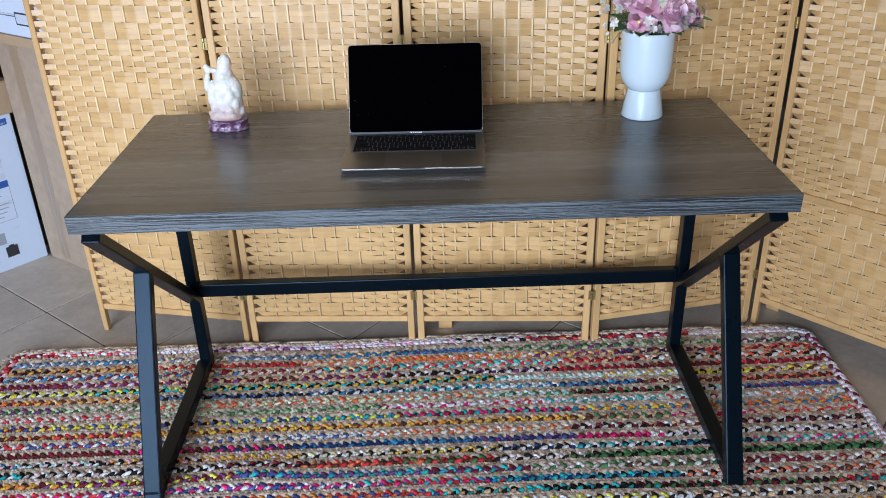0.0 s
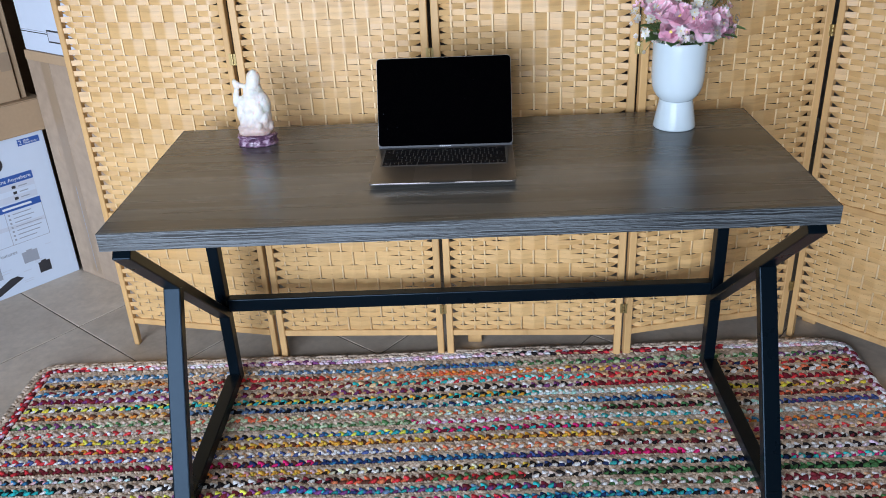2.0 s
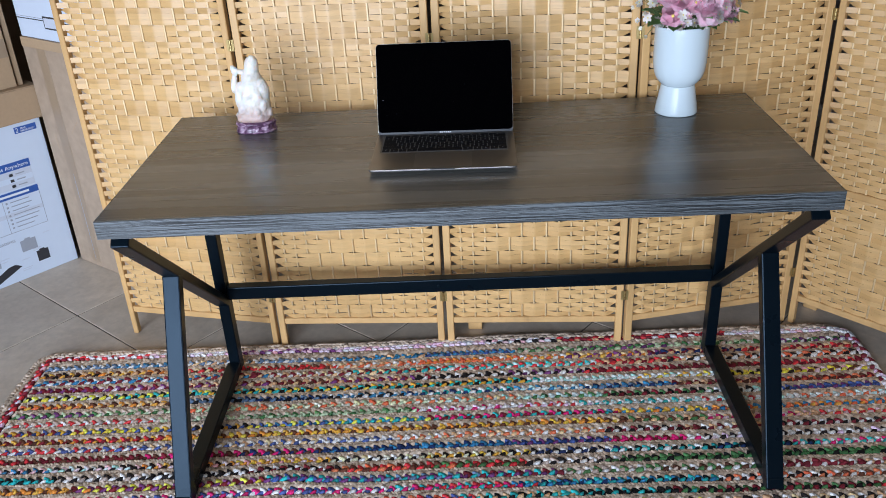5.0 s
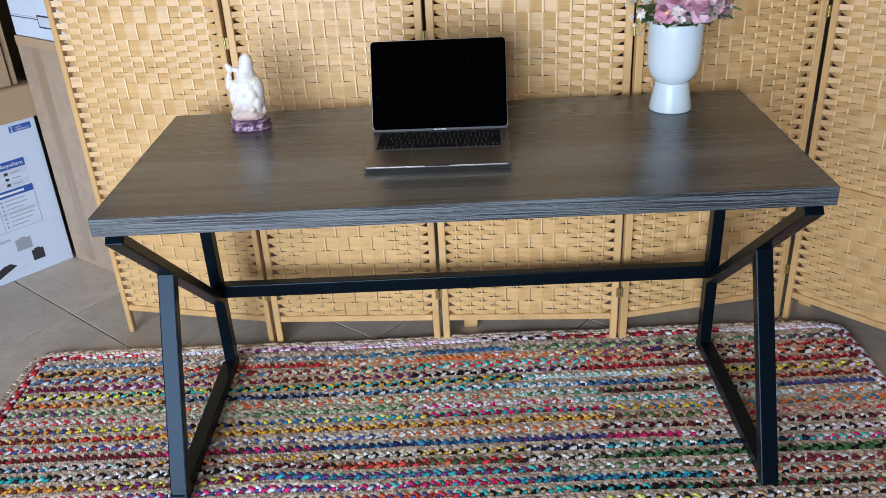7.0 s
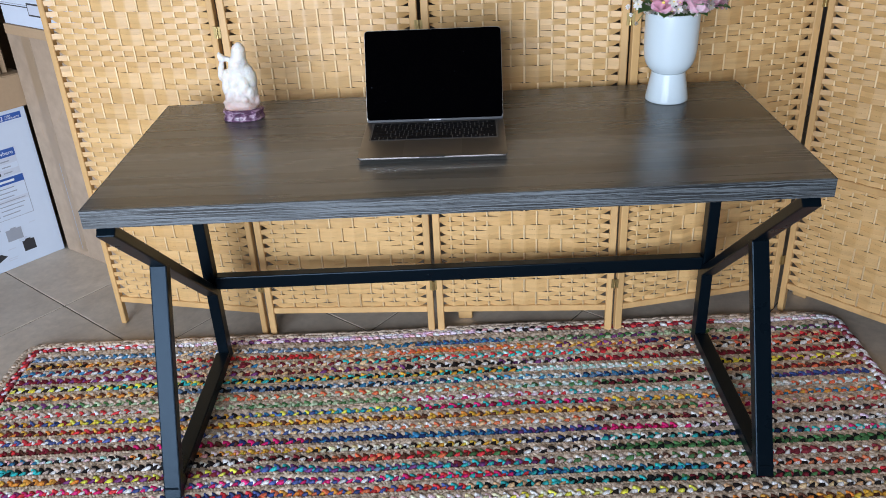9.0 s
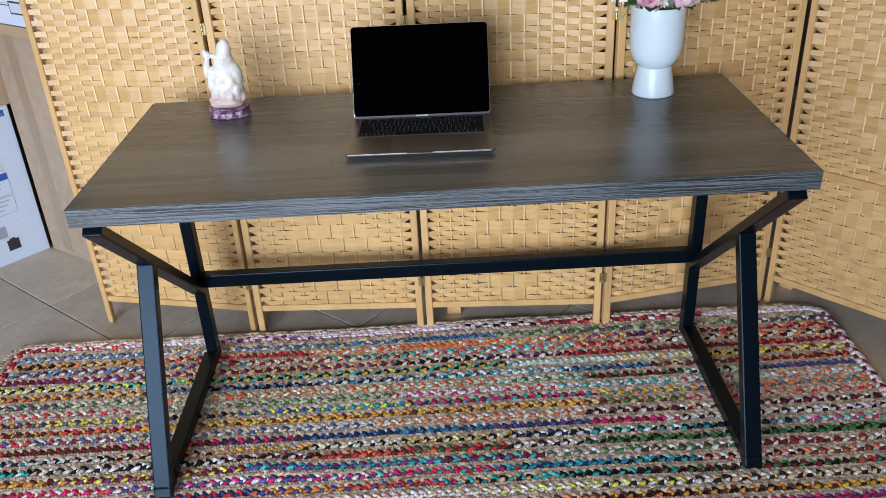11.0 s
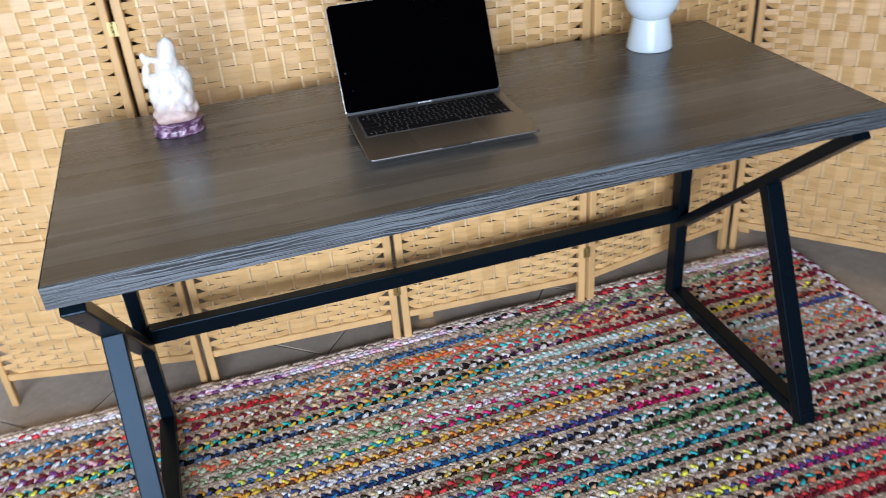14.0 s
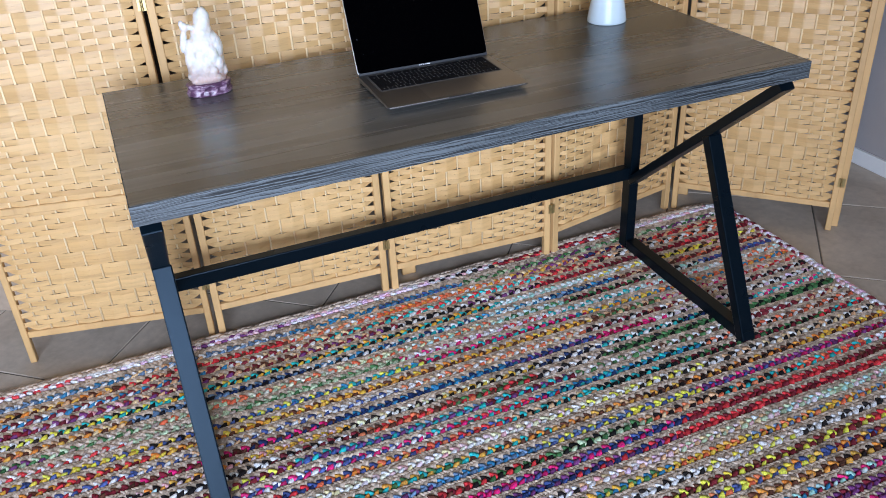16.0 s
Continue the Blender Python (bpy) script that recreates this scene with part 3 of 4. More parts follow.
def petal_mesh(name, length, width, cup, notch, material, nu=6, nv=4):
    """One petal along +x: rounded, cupped, slightly notched."""
    bm = bmesh.new()
    lay = bm.loops.layers.color.new("along")
    grid = []
    for i in range(nu + 1):
        u = i / nu
        w = width * (math.sin(math.pi * min(1.0, 0.12 + 0.80 * u)) ** 0.75)
        row = []
        for j in range(nv + 1):
            v = 2 * j / nv - 1
            x = length * (u - notch * u * u * (1 - abs(v)) - 0.12 * u * u * v * v)
            z = cup * length * (u * u * 0.8 + 0.35 * v * v * u) - 0.25 * cup * length * u ** 4
            row.append(bm.verts.new((x, w * v / 2, z)))
        grid.append(row)
    for i in range(nu):
        for j in range(nv):
            f = bm.faces.new((grid[i][j], grid[i + 1][j], grid[i + 1][j + 1], grid[i][j + 1]))
            for lp in f.loops:
                u = lp.vert.co.x / length
                lp[lay] = (u, u, u, 1)
    bmesh.ops.solidify(bm, geom=bm.faces[:], thickness=0.0005)
    me = mesh_of(name, bm, material, True)
    me.set_sharp_from_angle(angle=radians(50))
    return me


def leaf_mesh(length, width):
    bm = bmesh.new()
    grid = []
    for i in range(8):
        u = i / 7
        w = width * math.sin(math.pi * (0.04 + 0.94 * u)) ** 0.8 * (1 + 0.12 * (i % 2))
        grid.append([bm.verts.new((length * u, s * w / 2, -0.35 * length * u * u + 0.10 * width * abs(s))) for s in (-1, -0.5, 0, 0.5, 1)])
    for a, b in zip(grid, grid[1:]):
        for j in range(4):
            bm.faces.new((a[j], b[j], b[j + 1], a[j + 1]))
    bmesh.ops.solidify(bm, geom=bm.faces[:], thickness=0.0005)
    me = mesh_of("leaf", bm, LEAF, True)
    me.set_sharp_from_angle(angle=radians(50))
    return me


def build_flowers():
    rnd = random.Random(11)
    bunch = thing("flower_bouquet", "artificial bouquet of pink anemones and small white daisies in the vase", "flowers", Matrix.Translation((0.503, 0.486, 0.951)))
    foam = part("foam", lathe([(0.045, -0.055), (0.0535, -0.05), (0.0535, -0.012), (0.030, -0.004)], 24), SOIL, bunch, "dark filling in the neck of the vase")
    petals = {"a": petal_mesh("petal", 0.030, 0.031, 0.22, 0.10, PINK), "b": petal_mesh("petal", 0.028, 0.030, 0.60, 0.08, PINK),
              "c": petal_mesh("petal", 0.029, 0.031, 0.28, 0.10, LILAC), "d": petal_mesh("petal", 0.0112, 0.0058, 0.18, 0.10, WHITE_PETAL, 4, 2),
              "e": petal_mesh("petal", 0.009, 0.007, 0.6, 0.05, LILAC, 4, 2)}
    heart = mesh_of("flower_heart", lathe([(0.0032, -0.001), (0.0038, 0.001), (0.0029, 0.0028), (0.0009, 0.0036)], 12), YELLOW, True)
    small = mesh_of("flower_heart", lathe([(0.0013, -0.0005), (0.0015, 0.0006), (0.0007, 0.0013)], 10), YELLOW, True)
    leaf = leaf_mesh(0.050, 0.034)

    def stem_to(p):
        bm = bmesh.new()
        a, b = Vector((p[0] * 0.25, p[1] * 0.25, -0.03)), Vector(p)
        mid = Vector((p[0] * 0.55, p[1] * 0.55, max(0.06, p[2] * 0.6)))
        prev = None
        for i in range(6):
            t = i / 5
            c = a * (1 - t) ** 2 + mid * 2 * t * (1 - t) + b * t * t
            ring = [bm.verts.new(c + Vector((0.0008 * math.cos(k * 1.2566), 0.0008 * math.sin(k * 1.2566), 0))) for k in range(5)]
            if prev:
                for k in range(5):
                    bm.faces.new((prev[k], prev[(k + 1) % 5], ring[(k + 1) % 5], ring[k]))
            prev = ring
        part("stem", bm, STEM, bunch, "", None, True)

    def tiny(petal, n, colour):
        """A daisy too small to take apart, as one mesh."""
        bm = bmesh.new()
        for i in range(n):
            k = len(bm.verts)
            bm.from_mesh(petals[petal])
            bm.verts.ensure_lookup_table()
            bmesh.ops.transform(bm, verts=bm.verts[k:], matrix=Matrix.Rotation(2 * math.pi * i / n + 0.12 * (i % 3), 4, "Z") @ Matrix.Translation((0.0012, 0, 0)) @ Matrix.Rotation(0.14 * (i % 3) - 0.14, 4, "Y"))
        k = len(bm.faces)
        bm.from_mesh(small)
        bm.faces.ensure_lookup_table()
        for face in bm.faces[k:]:
            face.material_index = 1
        me = mesh_of("daisy", bm, [colour, YELLOW], True)
        me.set_sharp_from_angle(angle=radians(50))
        return me

    daisies = {"d": tiny("d", 9, WHITE_PETAL), "e": tiny("e", 5, LILAC)}

    def flower(p, facing, kind, n, size, petal_label):
        stem_to(p)
        z = Vector(facing).normalized()
        m = Matrix.Translation(p) @ z.to_track_quat("Z", "Y").to_matrix().to_4x4() @ Matrix.Rotation(rnd.random() * 6, 4, "Z") @ Matrix.Scale(size, 4)
        if kind in "de":
            part("daisy", daisies[kind], None, bunch, petal_label, m)
            return
        centre = part("blossom", heart if kind in "abc" else small, None, bunch, petal_label, m)
        for layer in range(2 if kind in "abc" else 1):
            for i in range(n):
                a = 2 * math.pi * (i + 0.5 * layer) / n + rnd.uniform(-0.1, 0.1)
                s = 1 - 0.18 * layer
                part("petal", petals[kind], None, centre, "", Matrix.Rotation(a, 4, "Z") @ Matrix.Translation((0.0025, 0, 0.0006 * layer)) @ Matrix.Rotation(rnd.uniform(-0.2, 0.15) - 0.25 * layer, 4, "Y") @ Matrix.Scale(s, 4))

    # large pink blossoms over a dome, one of them open towards the room above the rim
    flower((0.032, -0.074, 0.050), (0.15, -1, 0.30), "c", 5, 1.1, "pale pink anemone with a yellow heart")
    flower((-0.040, -0.066, 0.046), (-0.4, -1, 0.5), "b", 5, 0.95, "cupped pink anemone")
    flower((0.072, -0.038, 0.050), (0.9, -0.7, 0.5), "b", 5, 0.95, "cupped pink anemone")
    for i in range(34):
        e = 0.02 + 1.40 * ((i * 0.618) % 1.0)
        a = 2.39996 * i + 0.4
        d = Vector((math.cos(a) * math.cos(e), math.sin(a) * math.cos(e), math.sin(e)))
        r = rnd.uniform(0.90, 1.04)
        kind = "abcac"[i % 5]
        flower((d.x * 0.096 * r, d.y * 0.080 * r, 0.030 + d.z * 0.100 * r), d + Vector((0, -0.2, 0.25)), kind, 5, rnd.uniform(0.92, 1.15), "pale pink anemone" if kind == "c" else "pink anemone with a yellow heart")
    # white daisies and tiny pink sprigs between them
    for i in range(84):
        a = rnd.uniform(0, 2 * math.pi) if i > 36 else rnd.uniform(math.pi * 0.95, math.pi * 2.05)
        e = rnd.uniform(0.0, 1.3)
        r = rnd.uniform(0.98, 1.16)
        d = Vector((math.cos(a) * math.cos(e), math.sin(a) * math.cos(e), math.sin(e)))
        p = Vector((d.x * 0.106 * r, d.y * 0.092 * r, 0.034 + d.z * 0.104 * r))
        white = i % 4 > 0
        flower(p, d + Vector((0, -0.3, 0.2)), "d" if white else "e", 6 if white else 5, rnd.uniform(0.85, 1.15), "tiny white daisy" if white else "tiny pink blossom")
    # a row of daisies and blossoms that leans out over the rim
    for i in range(15):
        a = radians(200 + 9.5 * i + rnd.uniform(-4, 4))
        p = (0.072 * math.cos(a), 0.070 * math.sin(a), rnd.uniform(0.018, 0.040))
        flower(p, (math.cos(a), math.sin(a) - 0.3, 0.35), "d" if i % 3 else "e", 6, rnd.uniform(0.85, 1.2), "tiny white daisy" if i % 3 else "tiny pink blossom")
    # loose sprigs that hang out past the rim
    for x, y, z in ((-0.098, -0.052, 0.050), (-0.110, -0.040, 0.034), (-0.104, -0.046, 0.018), (-0.092, -0.050, 0.000), (-0.120, -0.030, 0.060), (0.112, -0.030, 0.046), (0.100, -0.050, 0.026), (0.122, -0.010, 0.066)):
        flower((x, y, z), (x, y - 0.05, 0.04), "d", 6, rnd.uniform(0.4, 0.6), "tiny white daisy")
    for i in range(26):
        a = rnd.uniform(0, 2 * math.pi)
        m = Matrix.Translation((0.048 * math.cos(a), 0.046 * math.sin(a), rnd.uniform(0.010, 0.050))) @ Matrix.Rotation(a + rnd.uniform(-0.5, 0.5), 4, "Z") @ Matrix.Rotation(rnd.uniform(-0.8, -0.15), 4, "Y") @ Matrix.Scale(rnd.uniform(0.6, 1.2), 4)
        part("leaf", leaf, None, bunch, "", m)
    for x, y, z, a, s in ((0.066, -0.034, 0.040, -12, 1.2), (0.060, -0.040, 0.028, -34, 1.0), (-0.052, -0.046, 0.028, 215, 1.0), (-0.030, -0.056, 0.020, 250, 0.8), (0.030, -0.056, 0.020, 295, 0.8)):
        part("leaf", leaf, None, bunch, "", pose(x, y, z, 0, -18, a) @ Matrix.Scale(s, 4))
    return bunch


build_flowers()


# ---- figurine ----
def blob(into, centre, radii, rot=(0, 0, 0), sub=3):
    r = bmesh.ops.create_icosphere(into, subdivisions=sub, radius=1.0)["verts"]
    m = Matrix.Translation(centre) @ Euler([radians(a) for a in rot]).to_matrix().to_4x4() @ Matrix.Diagonal((*radii, 1))
    bmesh.ops.transform(into, verts=r, matrix=m)


def build_figurine():
    bm = bmesh.new()
    # hood, shoulders and robe, then the raised arm and the folds; in millimetres
    for c, r, tilt in [((-16, 0, 158), (17, 16, 27), 0), ((-15, 0, 130), (23, 19, 27), 0), ((-10, 0, 100), (32, 24, 36), 0), ((8, 0, 98), (21, 20, 36), -12),
                       ((-6, 0, 62), (38, 27, 40), 0), ((16, 0, 60), (19, 22, 34), 0), ((33, -2, 45), (8, 10, 15), 0), ((-4, -8, 38), (40, 24, 15), 0),
                       ((-38, -4, 90), (12, 12, 34), 0), ((-53, -5, 122), (7, 7, 26), 4), ((-52, -6, 150), (8.5, 8, 10), 0), ((-58, -6, 158), (5, 5, 7), 0), ((-40, -4, 148), (12, 7, 6), 0),
                       ((-20, -17, 92), (11, 9, 14), 10), ((4, -19, 86), (13, 9, 20), -10), ((-8, -22, 58), (12, 8, 12), 0), ((20, -16, 66), (9, 9, 15), -6), ((-30, -15, 60), (9, 9, 14), 8), ((8, -24, 52), (9, 7, 10), 20),
                       ((-16, -12, 134), (9, 9, 10), 0), ((12, -22, 38), (14, 9, 9), 0), ((-24, -22, 36), (14, 9, 9), 0), ((-36, -10, 108), (8, 8, 12), 12)]:
        blob(bm, ((c[0] + 0.19 * (c[2] - 26)) / 1000, c[1] / 1000, c[2] * 0.965 / 1000), [x / 1000 for x in r], (0, tilt + 9, 0))
    me = mesh_of("figurine", bm, QUARTZ, True)
    ob = new("figurine", me)
    ob.matrix_basis = Matrix.Translation((-0.487, 0.482, 0.7602))
    re = ob.modifiers.new("remesh", "REMESH")
    re.mode, re.voxel_size, re.use_smooth_shade = "VOXEL", 0.0016, True
    sm = ob.modifiers.new("smooth", "SMOOTH")
    sm.factor, sm.iterations = 0.5, 12
    tex = bpy.data.textures.new("carving", "CLOUDS")
    tex.noise_scale = 0.012
    di = ob.modifiers.new("carving", "DISPLACE")
    di.texture, di.strength, di.mid_level = tex, 0.0034, 0.5
    return tagged(ob, "carved milky white quartz figurine on its purple stone plinth", "figurine")


build_figurine()


def build_plinth():
    prof = [(0.044, 0.0), (0.0475, 0.001), (0.0465, 0.005), (0.0430, 0.010), (0.0435, 0.017), (0.0465, 0.021), (0.0460, 0.0245), (0.040, 0.026)]
    bm = lathe(prof, 72, 0.72)
    for v in bm.verts:
        if 0.003 < v.co.z < 0.023:
            a = math.atan2(v.co.y, v.co.x)
            k = 1 + 0.045 * math.sin(9 * a + 40 * v.co.z) + 0.03 * math.sin(17 * a)
            v.co.x, v.co.y = v.co.x * k, v.co.y * k
    ob = part("plinth", bm, FLUORITE, None, "", Matrix.Translation((-0.487, 0.482, 0.7602)), True)
    return tagged(ob, "oval carved purple and white stone plinth on the desk", "plinth")


build_plinth()


# ---- boxes ----
def words(text, size, at, parent, material, label="", width=None):
    """Lettering, flat on a face whose normal is -y of its parent."""
    cu = bpy.data.curves.new("lettering", "FONT")
    cu.body, cu.size, cu.extrude = text, size, 0.0002
    cu.materials.append(material)
    ob = new("lettering", cu)
    ob.parent = parent
    ob.matrix_basis = Matrix.Translation(at) @ Matrix.Rotation(math.pi / 2, 4, "X")
    if label:
        ob["label"] = label
    return ob


def patch(name, x0, x1, z0, z1, material, parent, depth=0.0006, label="", bevel=0.0):
    return part(name, box(x0, x1, -depth, 0.0002, z0, z1, bevel, 2), material, parent, label)


FACE = math.atan2(0.241, 0.216)


def build_white_carton():
    """Its front face is y = 0; x runs to the left from the front corner."""
    Wd, Dp, Ht = 0.46, 0.26, 0.548
    c = thing("printed_carton", "white printed cardboard carton with blue tables, standing on the floor", "carton", pose(-1.438, 1.331, 0.0005, 0, 0, math.degrees(FACE)))
    body = part("carton_body", box(-Wd, 0, 0, Dp, 0, Ht, 0.003, 2), PRINT_WHITE, c)
    # hand hole: dark slot with rounded ends
    bm = lathe([(0.0275, 0.0), (0.0275, 0.0012)], 24)
    for v in bm.verts:
        v.co.x += 0.03 if v.co.x > 0 else -0.03
    part("hand_hole", bm, PRINT_DARK, body, "dark oval hand hole", pose(-0.215, 0.0004, 0.470, 90, 0, 0))
    patch("warranty_label", -0.092, -0.018, 0.512, 0.534, PRINT_BLUE, body)
    words("2", 0.022, (-0.089, -0.0008, 0.5155), body, MARK)
    words("YEAR", 0.009, (-0.073, -0.0008, 0.5235), body, MARK)
    words("WARRANTY", 0.0088, (-0.073, -0.0008, 0.5150), body, MARK)
    # first table
    patch("table_head", -0.36, -0.072, 0.394, 0.422, PRINT_BLUE, body)
    words("Items Anywhere", 0.019, (-0.205, -0.0008, 0.4015), body, MARK)
    patch("table_body", -0.36, -0.072, 0.330, 0.3935, PRINT_PALE, body, 0.0004)
    patch("table_band", -0.359, -0.073, 0.352, 0.371, PRINT_WHITE, body, 0.0006)
    for i, z in enumerate((0.380, 0.360, 0.340)):
        patch("icon", -0.150, -0.137, z - 0.005, z + 0.005, PRINT_DARK, body, 0.0008, "", 0.001)
        patch("text_bar", -0.128, -0.098, z - 0.002, z + 0.002, PRINT_GREY, body, 0.0008)
        patch("text_bar", -0.26, -0.205, z - 0.002, z + 0.002, PRINT_GREY, body, 0.0008)
    # second table
    patch("table_head", -0.36, -0.068, 0.300, 0.324, PRINT_BLUE, body)
    patch("text_bar", -0.20, -0.10, 0.308, 0.316, MARK, body, 0.0008)
    for x in (-0.36, -0.198, -0.069):
        patch("table_rule", x, x + 0.0015, 0.180, 0.300, PRINT_GREY, body)
    patch("table_rule", -0.36, -0.068, 0.1795, 0.181, PRINT_GREY, body)
    patch("table_band", -0.358, -0.070, 0.236, 0.251, PRINT_PALE, body, 0.0005)
    rnd = random.Random(4)
    for i in range(7):
        z = 0.288 - i * 0.0152
        patch("icon", -0.188, -0.181, z - 0.0035, z + 0.0035, PRINT_GREY, body, 0.0008, "", 0.001)
        patch("text_bar", -0.172, -0.172 + rnd.uniform(0.055, 0.095), z - 0.0016, z + 0.0016, PRINT_GREY, body, 0.0008)
        patch("text_bar", -0.35, -0.35 + rnd.uniform(0.06, 0.13), z - 0.0016, z + 0.0016, PRINT_GREY, body, 0.0008)
    words("Product Features", 0.019, (-0.325, -0.0006, 0.147), body, PRINT_GREY)
    # pictures of the contents
    patch("picture_bag", -0.180, -0.126, 0.100, 0.142, PRINT_GREY, body, 0.0007, "printed grey bag", 0.0003)
    patch("picture_handle", -0.163, -0.143, 0.142, 0.147, PRINT_GREY, body)
    patch("picture_bag", -0.30, -0.262, 0.072, 0.128, PRINT_GREY, body, 0.0007, "printed grey bag", 0.0003)
    patch("picture_case", -0.136, -0.094, 0.046, 0.086, PRINT_DARK, body, 0.0007, "printed black case", 0.0003)
    patch("picture_handle", -0.125, -0.106, 0.086, 0.091, PRINT_DARK, body)
    bm = bmesh.new()
    pts = [(-0.330, 0.022), (-0.300, 0.010), (-0.196, 0.052), (-0.216, 0.066), (-0.240, 0.064)]
    f = [[bm.verts.new((x, y, z)) for x, z in pts] for y in (-0.0007, 0.0002)]
    bm.faces.new(f[0][::-1]), bm.faces.new(f[1])
    for i in range(5):
        bm.faces.new((f[0][i], f[0][(i + 1) % 5], f[1][(i + 1) % 5], f[1][i]))
    part("picture_panel", bm, PRINT_DARK, body, "printed dark folding panel")
    for x, z, w in ((-0.258, 0.098, 0.03), (-0.262, 0.088, 0.026), (-0.19, 0.073, 0.028), (-0.145, 0.098, 0.028), (-0.145, 0.092, 0.022), (-0.197, 0.040, 0.035), (-0.197, 0.033, 0.03), (-0.095, 0.145, 0.022)):
        patch("text_bar", x, x + w, z - 0.0015, z + 0.0015, PRINT_PALE, body, 0.0007)
    return c


build_white_carton()


def build_cartons():
    base = pose(-1.438, 1.331, 0, 0, 0, math.degrees(FACE))
    # shallow tray-like carton on the printed one
    c = thing("brown_carton", "shallow brown cardboard carton lying on the printed carton", "carton", base @ Matrix.Translation((0, 0, 0.549)))
    body = part("carton_body", box(-0.47, 0.020, -0.012, 0.27, 0.0, 0.108, 0.004, 2), CARD, c)
    part("flap", box(-0.469, 0.019, -0.0125, 0.128, 0.1085, 0.1115, 0.001, 1), CARD, body)
    part("flap", box(-0.469, 0.019, 0.131, 0.2695, 0.1085, 0.1115, 0.001, 1), CARD, body)
    for x in (-0.085, -0.070):
        part("printed_mark", box(x, x + 0.007, 0.02, 0.05, 0.1116, 0.1122), PRINT_GREY, body)
    # tall carton above it
    d = thing("brown_carton", "tall plain brown cardboard carton stacked on top", "carton", base @ Matrix.Translation((0, 0, 0.6615)))
    body = part("carton_body", box(-0.46, -0.036, 0.012, 0.25, 0.0, 0.60, 0.004, 2), CARD, d)
    part("tape", box(-0.075, -0.0375, 0.0112, 0.0122, 0.10, 0.16, 0.0002, 1), TAPE, body, "paler paper patch")
    # flat folded carton that leans between the stacks
    e = thing("folded_carton", "flat folded brown cardboard carton standing upright on the carton", "carton", base @ Matrix.Translation((0, 0, 0.6615)))
    part("board", box(-0.030, -0.012, 0.02, 0.24, 0.0, 0.62, 0.002, 1), CARD, e)
    # another stack, deeper in the corner
    b = thing("tall_carton", "tall brown cardboard carton standing on the floor behind the stack", "carton", base)
    body = part("carton_body", box(-0.32, 0.24, 0.31, 0.62, 0.0005, 1.32, 0.004, 2), CARD, b)
    part("flap", box(-0.319, 0.239, 0.3105, 0.6195, 1.3204, 1.3236, 0.001, 1), CARD, body)
    # large carton behind the screen's end
    turn = math.degrees(math.atan2(-0.134, 0.191))
    big = pose(-1.428, 1.326, 0.0005, 0, 0, turn)
    g = thing("large_carton", "large scuffed pale brown cardboard carton standing on the floor", "carton", big)
    body = part("carton_body", box(0.006, 0.62, 0.0, 0.50, 0.0, 0.824, 0.005, 2), CARD_PALE, g)
    part("tape", box(0.085, 0.135, -0.0006, 0.0003, 0.02, 0.80, 0.0002, 1), TAPE, body, "clear tape down the face")
    part("flap", box(0.007, 0.619, -0.0016, 0.0002, 0.792, 0.8236, 0.0008, 1), CARD, body, "folded brown top edge")
    for x, z, l in ((0.062, 0.47, 0.05), (0.19, 0.54, 0.07), (0.150, 0.30, 0.05)):
        part("crease", box(-0.0005, 0.0005, -0.0004, 0.0003, -l / 2, l / 2), CARD, body, "scuffed crease", pose(x, 0, z, 0, 400 * x - 30, 0))
    part("seam", box(0.108, 0.1105, -0.0010, 0.0003, 0.03, 0.36), PRINT_GREY, body, "dark open seam")
    h = thing("white_carton", "glossy white carton with a printed dark plaque, on the large carton", "carton", big @ Matrix.Translation((0, 0, 0.8247)))
    body = part("carton_body", box(0.012, 0.50, 0.004, 0.40, 0.0, 0.46, 0.003, 2), PRINT_WHITE, h)
    part("printed_line", box(0.013, 0.46, 0.0032, 0.0042, 0.060, 0.063), PRINT_DARK, body)
    part("printed_line", box(0.013, 0.46, 0.0032, 0.0042, 0.067, 0.0685), PRINT_GREY, body)
    part("plaque", box(0.165, 0.26, 0.0026, 0.0042, 0.036, 0.076, 0.0006, 1), PRINT_DARK, body, "dark plaque with a pale centre")
    part("plaque_field", box(0.170, 0.255, 0.0020, 0.0030, 0.041, 0.071, 0.0004, 1), PRINT_PALE, body)


build_cartons()


# ---- rug ----
DYES = {"w": (0.82, 0.80, 0.78), "k": (0.008, 0.008, 0.011), "r": (0.38, 0.04, 0.055), "m": (0.13, 0.018, 0.035), "o": (0.62, 0.25, 0.06), "y": (0.72, 0.55, 0.08), "g": (0.05, 0.15, 0.07),
        "s": (0.27, 0.38, 0.30), "t": (0.02, 0.30, 0.34), "a": (0.30, 0.58, 0.60), "b": (0.03, 0.17, 0.33), "n": (0.014, 0.035, 0.115), "u": (0.10, 0.18, 0.30), "p": (0.68, 0.36, 0.44), "f": (0.38, 0.02, 0.15),
        "l": (0.52, 0.42, 0.62), "v": (0.12, 0.045, 0.16), "j": (0.42, 0.32, 0.22), "q": (0.08, 0.04, 0.03), "x": (0.50, 0.14, 0.08), "c": (0.70, 0.58, 0.40), "e": (0.30, 0.29, 0.29), "i": (0.045, 0.085, 0.24), "d": (0.50, 0.33, 0.06)}
